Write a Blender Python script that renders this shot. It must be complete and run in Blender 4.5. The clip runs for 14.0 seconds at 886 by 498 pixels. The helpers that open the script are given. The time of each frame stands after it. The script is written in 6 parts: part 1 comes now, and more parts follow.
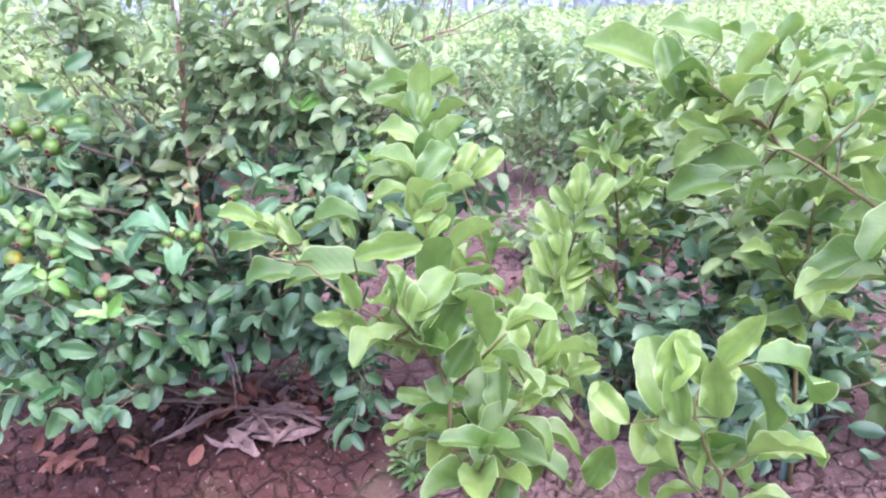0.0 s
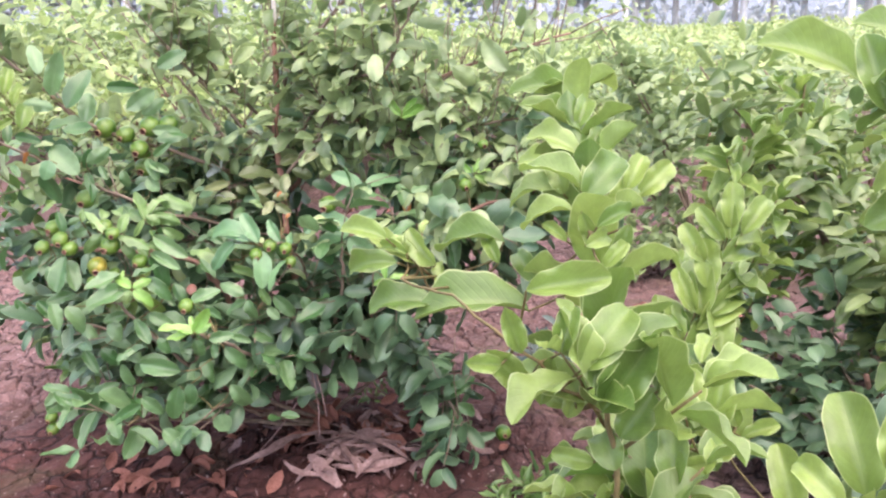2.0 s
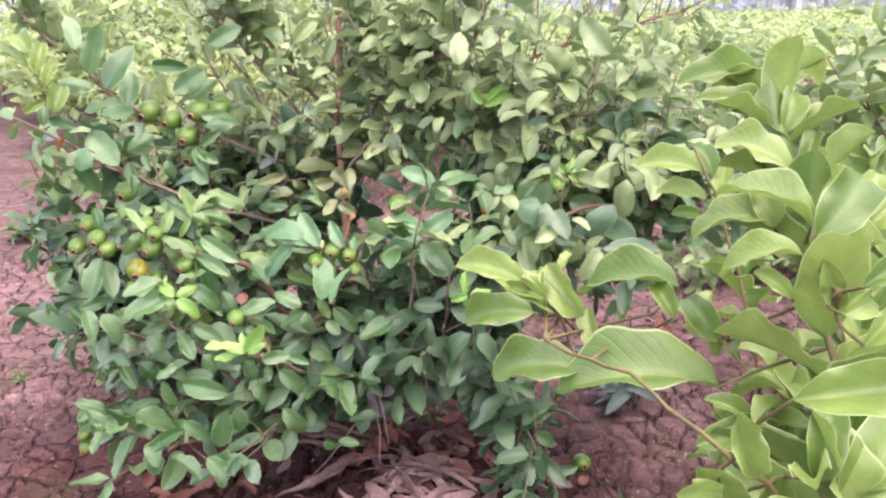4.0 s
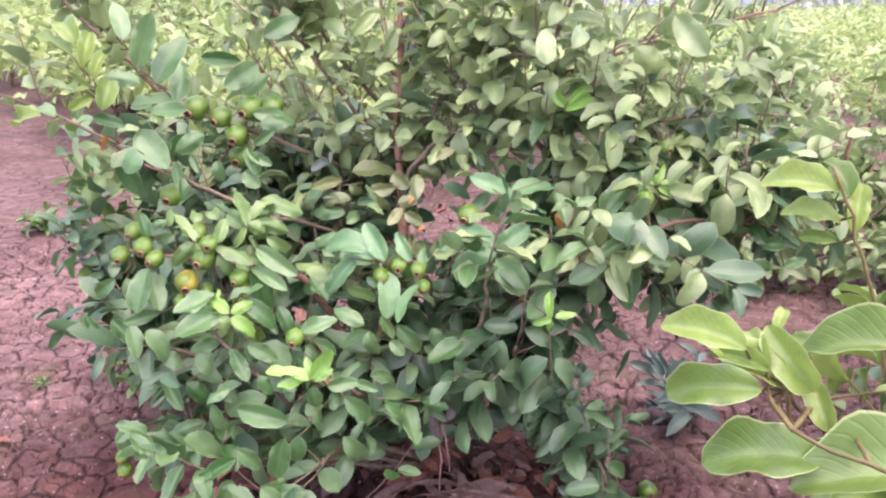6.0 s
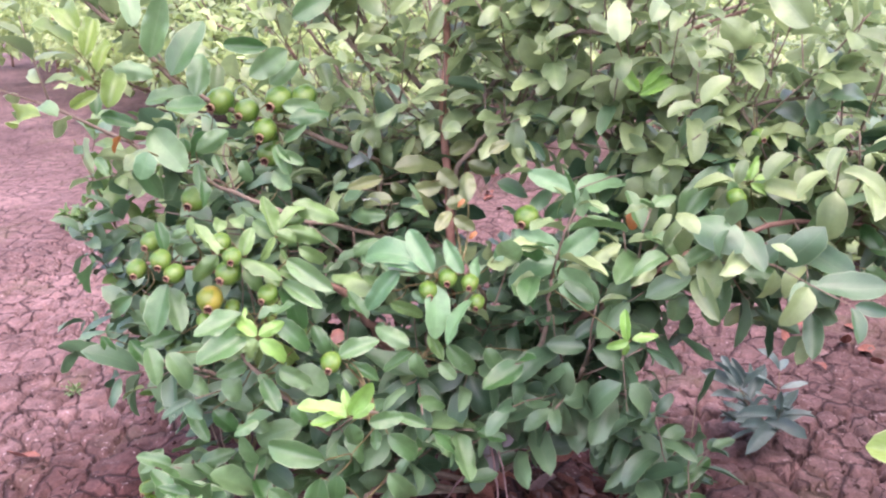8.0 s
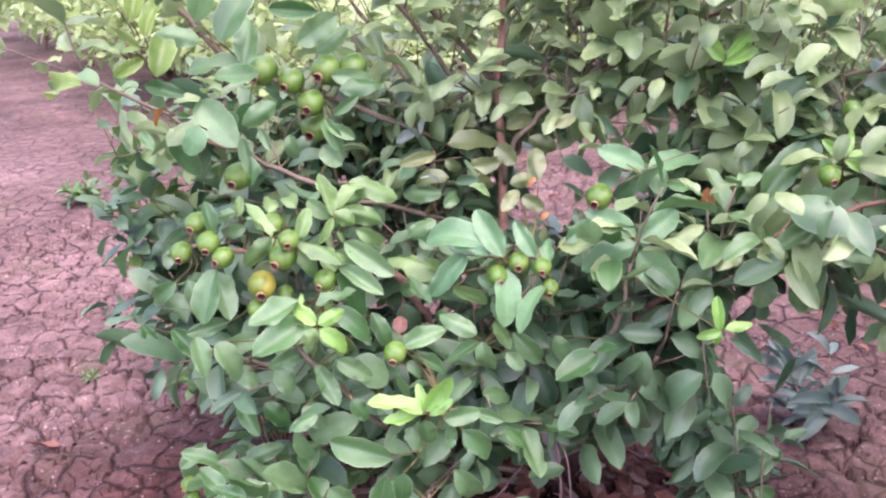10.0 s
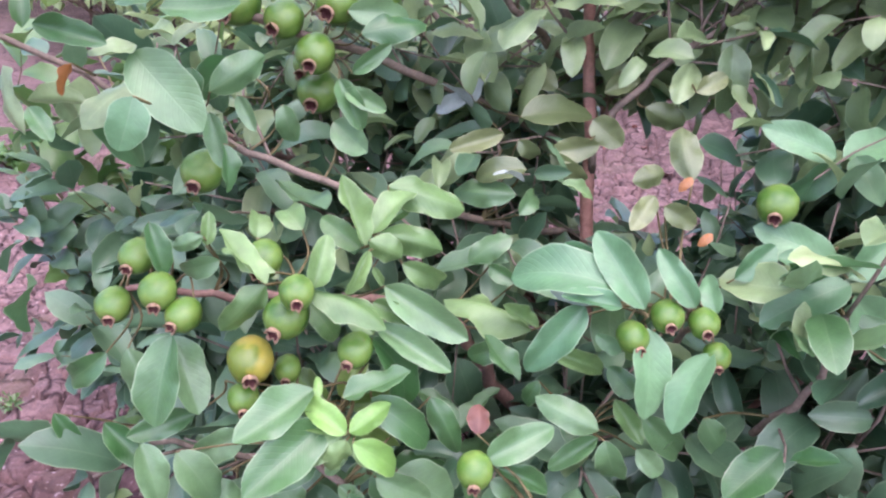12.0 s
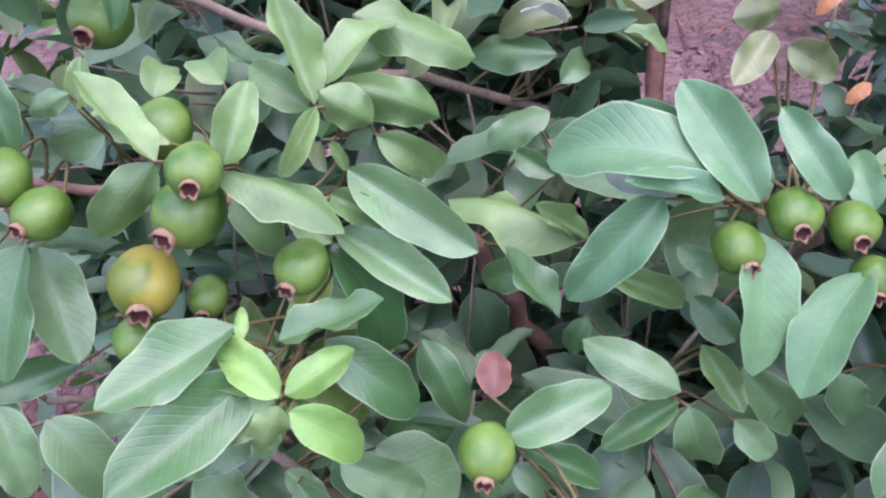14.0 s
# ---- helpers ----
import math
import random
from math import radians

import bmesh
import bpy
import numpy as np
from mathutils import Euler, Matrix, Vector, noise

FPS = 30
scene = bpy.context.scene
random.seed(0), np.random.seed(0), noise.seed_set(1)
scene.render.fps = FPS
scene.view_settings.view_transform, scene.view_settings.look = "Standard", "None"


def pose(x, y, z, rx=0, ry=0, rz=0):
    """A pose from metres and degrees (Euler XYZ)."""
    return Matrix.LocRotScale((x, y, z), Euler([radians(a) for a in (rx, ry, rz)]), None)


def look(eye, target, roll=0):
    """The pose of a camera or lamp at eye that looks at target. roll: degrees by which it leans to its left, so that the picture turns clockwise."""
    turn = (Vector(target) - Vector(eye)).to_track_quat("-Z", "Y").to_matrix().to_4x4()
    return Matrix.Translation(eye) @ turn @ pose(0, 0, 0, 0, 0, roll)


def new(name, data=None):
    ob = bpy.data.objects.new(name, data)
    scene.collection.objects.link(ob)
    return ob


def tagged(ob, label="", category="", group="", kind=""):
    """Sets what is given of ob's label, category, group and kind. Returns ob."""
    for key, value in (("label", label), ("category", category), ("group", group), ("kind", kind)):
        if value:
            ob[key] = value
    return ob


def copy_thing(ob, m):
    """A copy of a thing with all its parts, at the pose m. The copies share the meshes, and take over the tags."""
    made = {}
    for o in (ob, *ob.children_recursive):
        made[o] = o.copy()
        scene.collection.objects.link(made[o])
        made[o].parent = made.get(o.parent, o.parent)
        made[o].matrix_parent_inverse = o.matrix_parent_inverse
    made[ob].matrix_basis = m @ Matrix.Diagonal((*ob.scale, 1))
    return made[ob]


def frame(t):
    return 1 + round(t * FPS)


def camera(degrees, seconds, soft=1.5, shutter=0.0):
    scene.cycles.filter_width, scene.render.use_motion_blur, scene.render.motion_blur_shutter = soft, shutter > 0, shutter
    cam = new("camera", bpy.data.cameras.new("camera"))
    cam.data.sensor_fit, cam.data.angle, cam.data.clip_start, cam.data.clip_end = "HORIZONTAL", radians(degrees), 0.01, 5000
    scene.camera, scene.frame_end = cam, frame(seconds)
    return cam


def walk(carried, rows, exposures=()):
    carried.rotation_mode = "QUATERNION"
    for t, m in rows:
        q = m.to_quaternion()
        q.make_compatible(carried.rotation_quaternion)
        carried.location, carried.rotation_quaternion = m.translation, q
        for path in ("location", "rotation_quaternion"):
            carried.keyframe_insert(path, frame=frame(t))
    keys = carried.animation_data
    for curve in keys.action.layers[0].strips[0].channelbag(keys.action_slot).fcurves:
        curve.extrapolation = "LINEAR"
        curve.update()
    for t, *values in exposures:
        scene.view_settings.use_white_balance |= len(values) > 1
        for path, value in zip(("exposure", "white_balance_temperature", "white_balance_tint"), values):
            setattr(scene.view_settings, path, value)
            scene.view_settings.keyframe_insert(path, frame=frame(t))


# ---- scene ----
cam = camera(58.7, 14.0, soft=2.3)
PATH = [
    (0, (0.731, -1.851, 1.164), (0.648, 0.063, 0.59), -2.7),
    (0.5, (0.653, -1.785, 1.16), (0.499, 0.132, 0.612), -2.7),
    (1, (0.637, -1.749, 1.149), (0.456, 0.17, 0.615), -2.5),
    (1.5, (0.622, -1.724, 1.141), (0.419, 0.193, 0.611), -2.1),
    (2, (0.606, -1.695, 1.134), (0.378, 0.219, 0.602), -1.8),
    (2.5, (0.587, -1.658, 1.124), (0.33, 0.253, 0.593), -1.4),
    (3, (0.561, -1.622, 1.116), (0.275, 0.286, 0.589), -1.1),
    (3.5, (0.521, -1.534, 1.118), (0.208, 0.363, 0.569), -1.3),
    (6, (0.315, -1.346, 1.128), (-0.005, 0.538, 0.538), -0.0),
    (6.5, (0.282, -1.308, 1.114), (-0.036, 0.579, 0.534), 0.1),
    (7, (0.268, -1.26, 1.105), (-0.071, 0.624, 0.524), -0.1),
    (7.5, (0.279, -1.212, 1.096), (-0.114, 0.66, 0.511), -0.7),
    (8, (0.265, -1.159, 1.118), (-0.163, 0.688, 0.483), -1.7),
    (10.5, (0.081, -1.056, 1.092), (-0.313, 0.77, 0.375), -1.5),
    (11, (0.021, -0.968, 1.083), (-0.374, 0.841, 0.328), -1.6),
    (11.5, (-0.069, -0.891, 1.071), (-0.31, 0.935, 0.29), -0.2),
    (12, (-0.102, -0.668, 1.03), (-0.387, 1.135, 0.212), -0.7),
    (12.5, (-0.156, -0.486, 0.957), (-0.488, 1.285, 0.09), -0.8),
    (13, (-0.139, -0.447, 0.895), (-0.529, 1.291, -0.014), -2.7),
    (13.5, (-0.111, -0.456, 0.874), (-0.515, 1.276, -0.043), -2.9),
    (14, (-0.106, -0.45, 0.876), (-0.502, 1.275, -0.055), -2.7),
]
walk(cam, [(t, look(eye, target, roll)) for t, eye, target, roll in PATH],
     [(0, 2.34, 5850, 26), (1, 2.12, 5900, 22), (1.5, 2.14, 6650, 21), (2.5, 2.13, 7250, 23), (6.5, 2.17, 7000, 31), (8, 2.2, 6750, 34), (10.5, 2.19, 6500, 32), (12, 2.01, 6100, 32), (13, 1.81, 5850, 33), (14, 1.83, 5850, 35)])


# ---- world, sun, exposure ----
world = bpy.data.worlds.new("sky")
scene.world = world
world.use_nodes = True
wn = world.node_tree
sky = wn.nodes.new("ShaderNodeTexSky")
sky.sky_type, sky.sun_disc = "NISHITA", False
sky.sun_elevation, sky.sun_rotation = radians(74), radians(135)
sky.air_density, sky.dust_density, sky.ozone_density = 1.0, 2.0, 1.0
wn.links.new(sky.outputs["Color"], wn.nodes["Background"].inputs["Color"])
wn.nodes["Background"].inputs["Strength"].default_value = 0.15

sun = new("sun", bpy.data.lights.new("sun", "SUN"))
sun.data.energy, sun.data.angle, sun.data.color = 1.7, radians(120), (1.0, 0.94, 0.85)
sun.matrix_world = look((0, 0, 0), (-0.2, 0.2, -1.0))


# ---- materials ----
def nodes_of(name):
    m = bpy.data.materials.new(name)
    m.use_nodes = True
    nt = m.node_tree
    return m, nt, nt.nodes["Principled BSDF"]


def link(nt, a, b):
    nt.links.new(a, b)


def math_node(nt, op, a, b=None, c=None):
    n = nt.nodes.new("ShaderNodeMath")
    n.operation = op
    for k, v in enumerate((a, b, c)):
        if v is None:
            continue
        if isinstance(v, (int, float)):
            n.inputs[k].default_value = v
        else:
            link(nt, v, n.inputs[k])
    return n.outputs[0]


def mix_colour(nt, fac, a, b, mode="MIX"):
    n = nt.nodes.new("ShaderNodeMix")
    n.data_type, n.blend_type = "RGBA", mode
    for sock, v in ((n.inputs["Factor"], fac), (n.inputs["A"], a), (n.inputs["B"], b)):
        if isinstance(v, (int, float)):
            sock.default_value = v
        elif isinstance(v, tuple):
            sock.default_value = (*v, 1) if len(v) == 3 else v
        else:
            link(nt, v, sock)
    return n.outputs["Result"]


def noise_tex(nt, scale, detail=3.0, vector=None, rough=0.55):
    n = nt.nodes.new("ShaderNodeTexNoise")
    n.inputs["Scale"].default_value, n.inputs["Detail"].default_value = scale, detail
    n.inputs["Roughness"].default_value = rough
    if vector is not None:
        link(nt, vector, n.inputs["Vector"])
    return n


def ramp(nt, fac, stops):
    n = nt.nodes.new("ShaderNodeValToRGB")
    els = n.color_ramp.elements
    while len(els) < len(stops):
        els.new(0.5)
    for e, (p, c) in zip(els, stops):
        e.position = p
        e.color = (*c, 1) if isinstance(c, tuple) else (c, c, c, 1)
    link(nt, fac, n.inputs["Fac"])
    return n.outputs["Color"]


def leaf_material(name, dark, light, rim, rough=0.43, island=False, through_light=0.22, vein=0.22, edge=0.42, relief=0.2):
    """A leaf with midrib, side veins, pale margin and blotches; the hue varies from leaf to leaf."""
    m, nt, bsdf = nodes_of(name)
    if island:
        rnd = nt.nodes.new("ShaderNodeNewGeometry").outputs["Random Per Island"]
    else:
        rnd = nt.nodes.new("ShaderNodeObjectInfo").outputs["Random"]
    uv = nt.nodes.new("ShaderNodeUVMap")
    sep = nt.nodes.new("ShaderNodeSeparateXYZ")
    link(nt, uv.outputs["UV"], sep.inputs[0])
    u, v = sep.outputs[0], sep.outputs[1]
    av = math_node(nt, "ABSOLUTE", v)
    base = mix_colour(nt, rnd, dark, light)
    tex = nt.nodes.new("ShaderNodeTexCoord")
    blot = noise_tex(nt, 28.0 if island else 3.5, 3.0, tex.outputs["Object"])
    fine = noise_tex(nt, 160.0 if island else 22.0, 2.0, tex.outputs["Object"])
    base = mix_colour(nt, 0.35, base, ramp(nt, blot.outputs["Fac"], ((0.3, 0.25), (0.7, 0.75))), "OVERLAY")
    base = mix_colour(nt, 0.08, base, ramp(nt, fine.outputs["Fac"], ((0.3, 0.3), (0.7, 0.7))), "OVERLAY")
    ms = nt.nodes.new("ShaderNodeMapRange")
    ms.interpolation_type = "SMOOTHSTEP"
    ms.inputs["From Min"].default_value, ms.inputs["From Max"].default_value = 0.012, 0.06
    ms.inputs["To Min"].default_value, ms.inputs["To Max"].default_value = 1.0, 0.0
    link(nt, av, ms.inputs["Value"])
    side = math_node(nt, "SUBTRACT", math_node(nt, "MULTIPLY", u, 13.0), math_node(nt, "MULTIPLY", av, 3.4))
    saw = math_node(nt, "FRACT", side)
    tri = math_node(nt, "ABSOLUTE", math_node(nt, "SUBTRACT", saw, 0.5))
    vs = nt.nodes.new("ShaderNodeMapRange")
    vs.interpolation_type = "SMOOTHSTEP"
    vs.inputs["From Min"].default_value, vs.inputs["From Max"].default_value = 0.0, 0.17
    vs.inputs["To Min"].default_value, vs.inputs["To Max"].default_value = 1.0, 0.0
    link(nt, tri, vs.inputs["Value"])
    base = mix_colour(nt, math_node(nt, "MULTIPLY", vs.outputs[0], 0.07 * vein), base, rim)
    base = mix_colour(nt, math_node(nt, "MULTIPLY", ms.outputs[0], 0.24 * vein + 0.02), base, rim)
    es = nt.nodes.new("ShaderNodeMapRange")
    es.interpolation_type = "SMOOTHSTEP"
    es.inputs["From Min"].default_value, es.inputs["From Max"].default_value = (0.9, 0.99) if island else (0.93, 0.975)
    link(nt, av, es.inputs["Value"])
    base = mix_colour(nt, math_node(nt, "MULTIPLY", es.outputs[0], 0.3 if island else edge), base, rim)
    link(nt, base, bsdf.inputs["Base Color"])
    bsdf.inputs["Roughness"].default_value = rough
    bsdf.inputs["Specular IOR Level"].default_value = 0.8
    height = math_node(nt, "ADD", math_node(nt, "MULTIPLY", vs.outputs[0], -0.4), math_node(nt, "ADD", math_node(nt, "MULTIPLY", ms.outputs[0], -0.45), math_node(nt, "MULTIPLY", blot.outputs["Fac"], 1.6)))
    bump = nt.nodes.new("ShaderNodeBump")
    bump.inputs["Strength"].default_value, bump.inputs["Distance"].default_value = relief if not island else 0.1, 0.003
    link(nt, height, bump.inputs["Height"])
    link(nt, bump.outputs[0], bsdf.inputs["Normal"])
    tr = nt.nodes.new("ShaderNodeBsdfTranslucent")
    link(nt, base, tr.inputs["Color"])
    mx = nt.nodes.new("ShaderNodeMixShader")
    mx.inputs[0].default_value = through_light
    out = nt.nodes["Material Output"]
    link(nt, bsdf.outputs[0], mx.inputs[1])
    link(nt, tr.outputs[0], mx.inputs[2])
    link(nt, mx.outputs[0], out.inputs["Surface"])
    return m


def rough_material(name, a, b, scale, rough=0.85, bump_strength=0.4, bump_distance=0.01, spec=0.3):
    m, nt, bsdf = nodes_of(name)
    tex = nt.nodes.new("ShaderNodeTexCoord")
    n1 = noise_tex(nt, scale, 5.0, tex.outputs["Object"])
    n2 = noise_tex(nt, scale * 6, 4.0, tex.outputs["Object"])
    col = ramp(nt, n1.outputs["Fac"], ((0.3, a), (0.7, b)))
    col = mix_colour(nt, 0.4, col, ramp(nt, n2.outputs["Fac"], ((0.3, 0.25), (0.7, 0.75))), "OVERLAY")
    link(nt, col, bsdf.inputs["Base Color"])
    bsdf.inputs["Roughness"].default_value = rough
    bsdf.inputs["Specular IOR Level"].default_value = spec
    bump = nt.nodes.new("ShaderNodeBump")
    bump.inputs["Strength"].default_value, bump.inputs["Distance"].default_value = bump_strength, bump_distance
    link(nt, n2.outputs["Fac"], bump.inputs["Height"])
    link(nt, bump.outputs[0], bsdf.inputs["Normal"])
    return m


def soil_material():
    m, nt, bsdf = nodes_of("red_soil")
    tex = nt.nodes.new("ShaderNodeTexCoord")
    pos = tex.outputs["Object"]
    big = noise_tex(nt, 1.3, 4.0, pos)
    mid = noise_tex(nt, 14.0, 5.0, pos, 0.65)
    fine = noise_tex(nt, 120.0, 3.0, pos, 0.7)
    col = ramp(nt, big.outputs["Fac"], ((0.3, (0.14, 0.085, 0.08)), (0.7, (0.3, 0.2, 0.19))))
    col = mix_colour(nt, 0.75, col, ramp(nt, mid.outputs["Fac"], ((0.28, 0.2), (0.72, 0.8))), "OVERLAY")
    col = mix_colour(nt, 0.4, col, ramp(nt, fine.outputs["Fac"], ((0.3, 0.2), (0.7, 0.8))), "OVERLAY")
    warp = nt.nodes.new("ShaderNodeVectorMath")
    warp.operation = "MULTIPLY_ADD"
    wob = noise_tex(nt, 9.0, 3.0, pos)
    link(nt, wob.outputs["Color"], warp.inputs[0])
    warp.inputs[1].default_value = (0.06, 0.06, 0.0)
    link(nt, pos, warp.inputs[2])
    flat = nt.nodes.new("ShaderNodeVectorMath")
    flat.operation = "MULTIPLY"
    link(nt, warp.outputs[0], flat.inputs[0])
    flat.inputs[1].default_value = (1, 1, 0)
    cracks = []
    for scale, width in ((9.5, 0.075), (22.0, 0.05)):
        vor = nt.nodes.new("ShaderNodeTexVoronoi")
        vor.feature, vor.voronoi_dimensions = "DISTANCE_TO_EDGE", "2D"
        vor.inputs["Scale"].default_value = scale
        link(nt, flat.outputs[0], vor.inputs["Vector"])
        cracks.append(ramp(nt, vor.outputs["Distance"], ((0.0, 1.0), (width, 0.0))))
    where = ramp(nt, noise_tex(nt, 2.2, 3.0, pos).outputs["Fac"], ((0.3, 0.15), (0.5, 1.0)))
    fine_where = ramp(nt, noise_tex(nt, 4.0, 3.0, pos).outputs["Fac"], ((0.42, 0.0), (0.58, 0.8)))
    crack = math_node(nt, "MAXIMUM", math_node(nt, "MULTIPLY", cracks[0], where), math_node(nt, "MULTIPLY", cracks[1], fine_where))
    col = mix_colour(nt, math_node(nt, "MULTIPLY", crack, 0.92), col, (0.028, 0.013, 0.014))
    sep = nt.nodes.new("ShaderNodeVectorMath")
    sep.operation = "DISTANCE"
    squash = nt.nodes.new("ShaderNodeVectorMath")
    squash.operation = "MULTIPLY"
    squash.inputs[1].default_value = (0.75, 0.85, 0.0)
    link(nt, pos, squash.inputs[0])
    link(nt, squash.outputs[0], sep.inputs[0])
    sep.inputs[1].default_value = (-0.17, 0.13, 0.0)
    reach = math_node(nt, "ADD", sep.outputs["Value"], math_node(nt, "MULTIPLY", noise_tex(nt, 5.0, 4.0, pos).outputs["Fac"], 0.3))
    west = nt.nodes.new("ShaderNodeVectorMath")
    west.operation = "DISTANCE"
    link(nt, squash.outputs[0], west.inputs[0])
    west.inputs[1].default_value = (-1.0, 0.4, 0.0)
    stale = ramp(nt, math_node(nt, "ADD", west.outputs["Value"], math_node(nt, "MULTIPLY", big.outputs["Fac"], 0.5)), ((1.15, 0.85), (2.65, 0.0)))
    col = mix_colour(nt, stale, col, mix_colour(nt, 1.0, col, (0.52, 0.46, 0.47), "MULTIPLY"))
    # Damp soil round the base; the mask also paints in the bush's shade.
    damp_shade = ramp(nt, reach, ((0.62, 0.95), (0.95, 0.0)))
    col = mix_colour(nt, damp_shade, col, mix_colour(nt, 0.85, col, (0.38, 0.185, 0.16), "MULTIPLY"))
    plate = nt.nodes.new("ShaderNodeTexVoronoi")
    plate.voronoi_dimensions = "2D"
    plate.inputs["Scale"].default_value = 10.0
    link(nt, flat.outputs[0], plate.inputs["Vector"])
    tone = nt.nodes.new("ShaderNodeSeparateColor")
    link(nt, plate.outputs["Color"], tone.inputs[0])
    col = mix_colour(nt, 0.4, col, ramp(nt, tone.outputs[0], ((0.0, 0.36), (1.0, 0.64))), "OVERLAY")
    film = ramp(nt, noise_tex(nt, 3.1, 4.0, pos, 0.6).outputs["Fac"], ((0.56, 0.0), (0.68, 0.4)))
    col = mix_colour(nt, film, col, (0.105, 0.085, 0.05))
    speck = noise_tex(nt, 60.0, 2.0, pos)
    col = mix_colour(nt, math_node(nt, "MULTIPLY", ramp(nt, speck.outputs["Fac"], ((0.66, 0.0), (0.74, 1.0))), 0.55), col, (0.42, 0.33, 0.33))
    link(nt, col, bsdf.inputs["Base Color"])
    bsdf.inputs["Roughness"].default_value = 0.9
    bsdf.inputs["Specular IOR Level"].default_value = 0.25
    bump = nt.nodes.new("ShaderNodeBump")
    bump.inputs["Strength"].default_value, bump.inputs["Distance"].default_value = 0.7, 0.01
    rise = math_node(nt, "ADD", mid.outputs["Fac"], math_node(nt, "MULTIPLY", fine.outputs["Fac"], 0.5))
    link(nt, math_node(nt, "SUBTRACT", rise, math_node(nt, "MULTIPLY", crack, 1.2)), bump.inputs["Height"])
    link(nt, bump.outputs[0], bsdf.inputs["Normal"])
    return m


# Darkened copy of the leaf green: shade inside the bush put into colour.
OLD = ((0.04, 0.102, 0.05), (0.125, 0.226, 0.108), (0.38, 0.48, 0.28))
# Olive upper leaves, lightened in colour to stand for light on top.
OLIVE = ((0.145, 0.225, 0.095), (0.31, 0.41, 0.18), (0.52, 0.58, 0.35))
YOUNG = ((0.15, 0.345, 0.06), (0.27, 0.475, 0.12), (0.5, 0.62, 0.26))
SAP = ((0.1, 0.19, 0.038), (0.255, 0.365, 0.09), (0.44, 0.53, 0.24))
LEAF = leaf_material("guava_leaf", (0.036, 0.122, 0.03), (0.15, 0.272, 0.115), (0.4, 0.52, 0.3), rough=0.4, through_light=0.26)
LEAF_FRESH = leaf_material("guava_leaf_fresh", (0.105, 0.21, 0.062), (0.21, 0.34, 0.115), (0.45, 0.54, 0.28), rough=0.46, through_light=0.3)
LEAF_AMBER = leaf_material("amber_leaf", (0.28, 0.1, 0.02), (0.36, 0.14, 0.03), (0.45, 0.25, 0.07), rough=0.5)
LEAF_MINT = leaf_material("guava_leaf_mint", (0.08, 0.2, 0.085), (0.17, 0.335, 0.15), (0.44, 0.56, 0.35), rough=0.44, through_light=0.26)
LEAF_BROWN = leaf_material("guava_leaf_bronzed", (0.1, 0.14, 0.05), (0.215, 0.245, 0.1), (0.4, 0.4, 0.22))
LEAF_PALE = leaf_material("pale_leaf", (0.36, 0.42, 0.37), (0.5, 0.56, 0.5), (0.58, 0.62, 0.56), rough=0.5)
LEAF_GREY = leaf_material("grey_withered_leaf", (0.16, 0.15, 0.155), (0.3, 0.27, 0.28), (0.4, 0.36, 0.34), rough=0.7)
LEAF_OLIVE = leaf_material("guava_leaf_olive", *OLIVE)
LEAF_YOUNG = leaf_material("guava_leaf_young", *YOUNG, rough=0.45, through_light=0.35, vein=0.3)
LEAF_SAP = leaf_material("sapling_leaf", *SAP, rough=0.42, through_light=0.36, vein=0.2, edge=0.75, relief=0.25)
LEAF_RED = leaf_material("withered_leaf", (0.13, 0.045, 0.03), (0.19, 0.068, 0.045), (0.5, 0.3, 0.15), rough=0.6)
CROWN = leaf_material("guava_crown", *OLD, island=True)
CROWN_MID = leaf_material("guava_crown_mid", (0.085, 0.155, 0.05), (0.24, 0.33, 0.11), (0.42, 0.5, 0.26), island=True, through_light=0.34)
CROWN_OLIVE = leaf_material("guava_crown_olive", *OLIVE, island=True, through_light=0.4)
# Yellow-green far crowns, lightened in base colour to stand for haze and flare.
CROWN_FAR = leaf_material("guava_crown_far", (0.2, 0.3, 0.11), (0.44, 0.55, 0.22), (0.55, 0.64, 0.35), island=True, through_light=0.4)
CROWN_SAP = leaf_material("sapling_crown", *SAP, island=True, through_light=0.32)
WEED = leaf_material("weed_leaf", (0.045, 0.115, 0.03), (0.14, 0.25, 0.06), (0.27, 0.4, 0.14), island=True)
WEED_GREY = leaf_material("weed_leaf_grey", (0.07, 0.125, 0.11), (0.14, 0.21, 0.18), (0.25, 0.33, 0.28), island=True)
# Far tree leaves tinted pale blue-grey in base colour, standing for haze.
TREE_HAZED = leaf_material("hazed_tree_leaf", (0.33, 0.39, 0.4), (0.52, 0.58, 0.6), (0.5, 0.55, 0.55), island=True, through_light=0.4)
BARK = rough_material("guava_bark", (0.155, 0.085, 0.064), (0.3, 0.175, 0.135), 30.0, 0.7, 0.4, 0.003)
TRUNK = rough_material("guava_trunk_bark", (0.26, 0.12, 0.09), (0.46, 0.25, 0.19), 26.0, 0.7, 0.5, 0.003)
TWIG = rough_material("twig_bark", (0.13, 0.1, 0.075), (0.25, 0.185, 0.14), 60.0, 0.75, 0.3, 0.002)
STEM = rough_material("green_stem", (0.09, 0.08, 0.032), (0.18, 0.135, 0.06), 60.0, 0.6, 0.2, 0.001)
DRY = rough_material("dry_leaf", (0.14, 0.052, 0.042), (0.3, 0.13, 0.098), 25.0, 0.8, 0.4, 0.003)
STRAW = rough_material("dry_straw", (0.13, 0.072, 0.068), (0.3, 0.2, 0.19), 22.0, 0.8, 0.5, 0.004)
PIT = rough_material("calyx_pit", (0.05, 0.015, 0.015), (0.12, 0.04, 0.035), 120.0, 0.9, 0.4, 0.002)
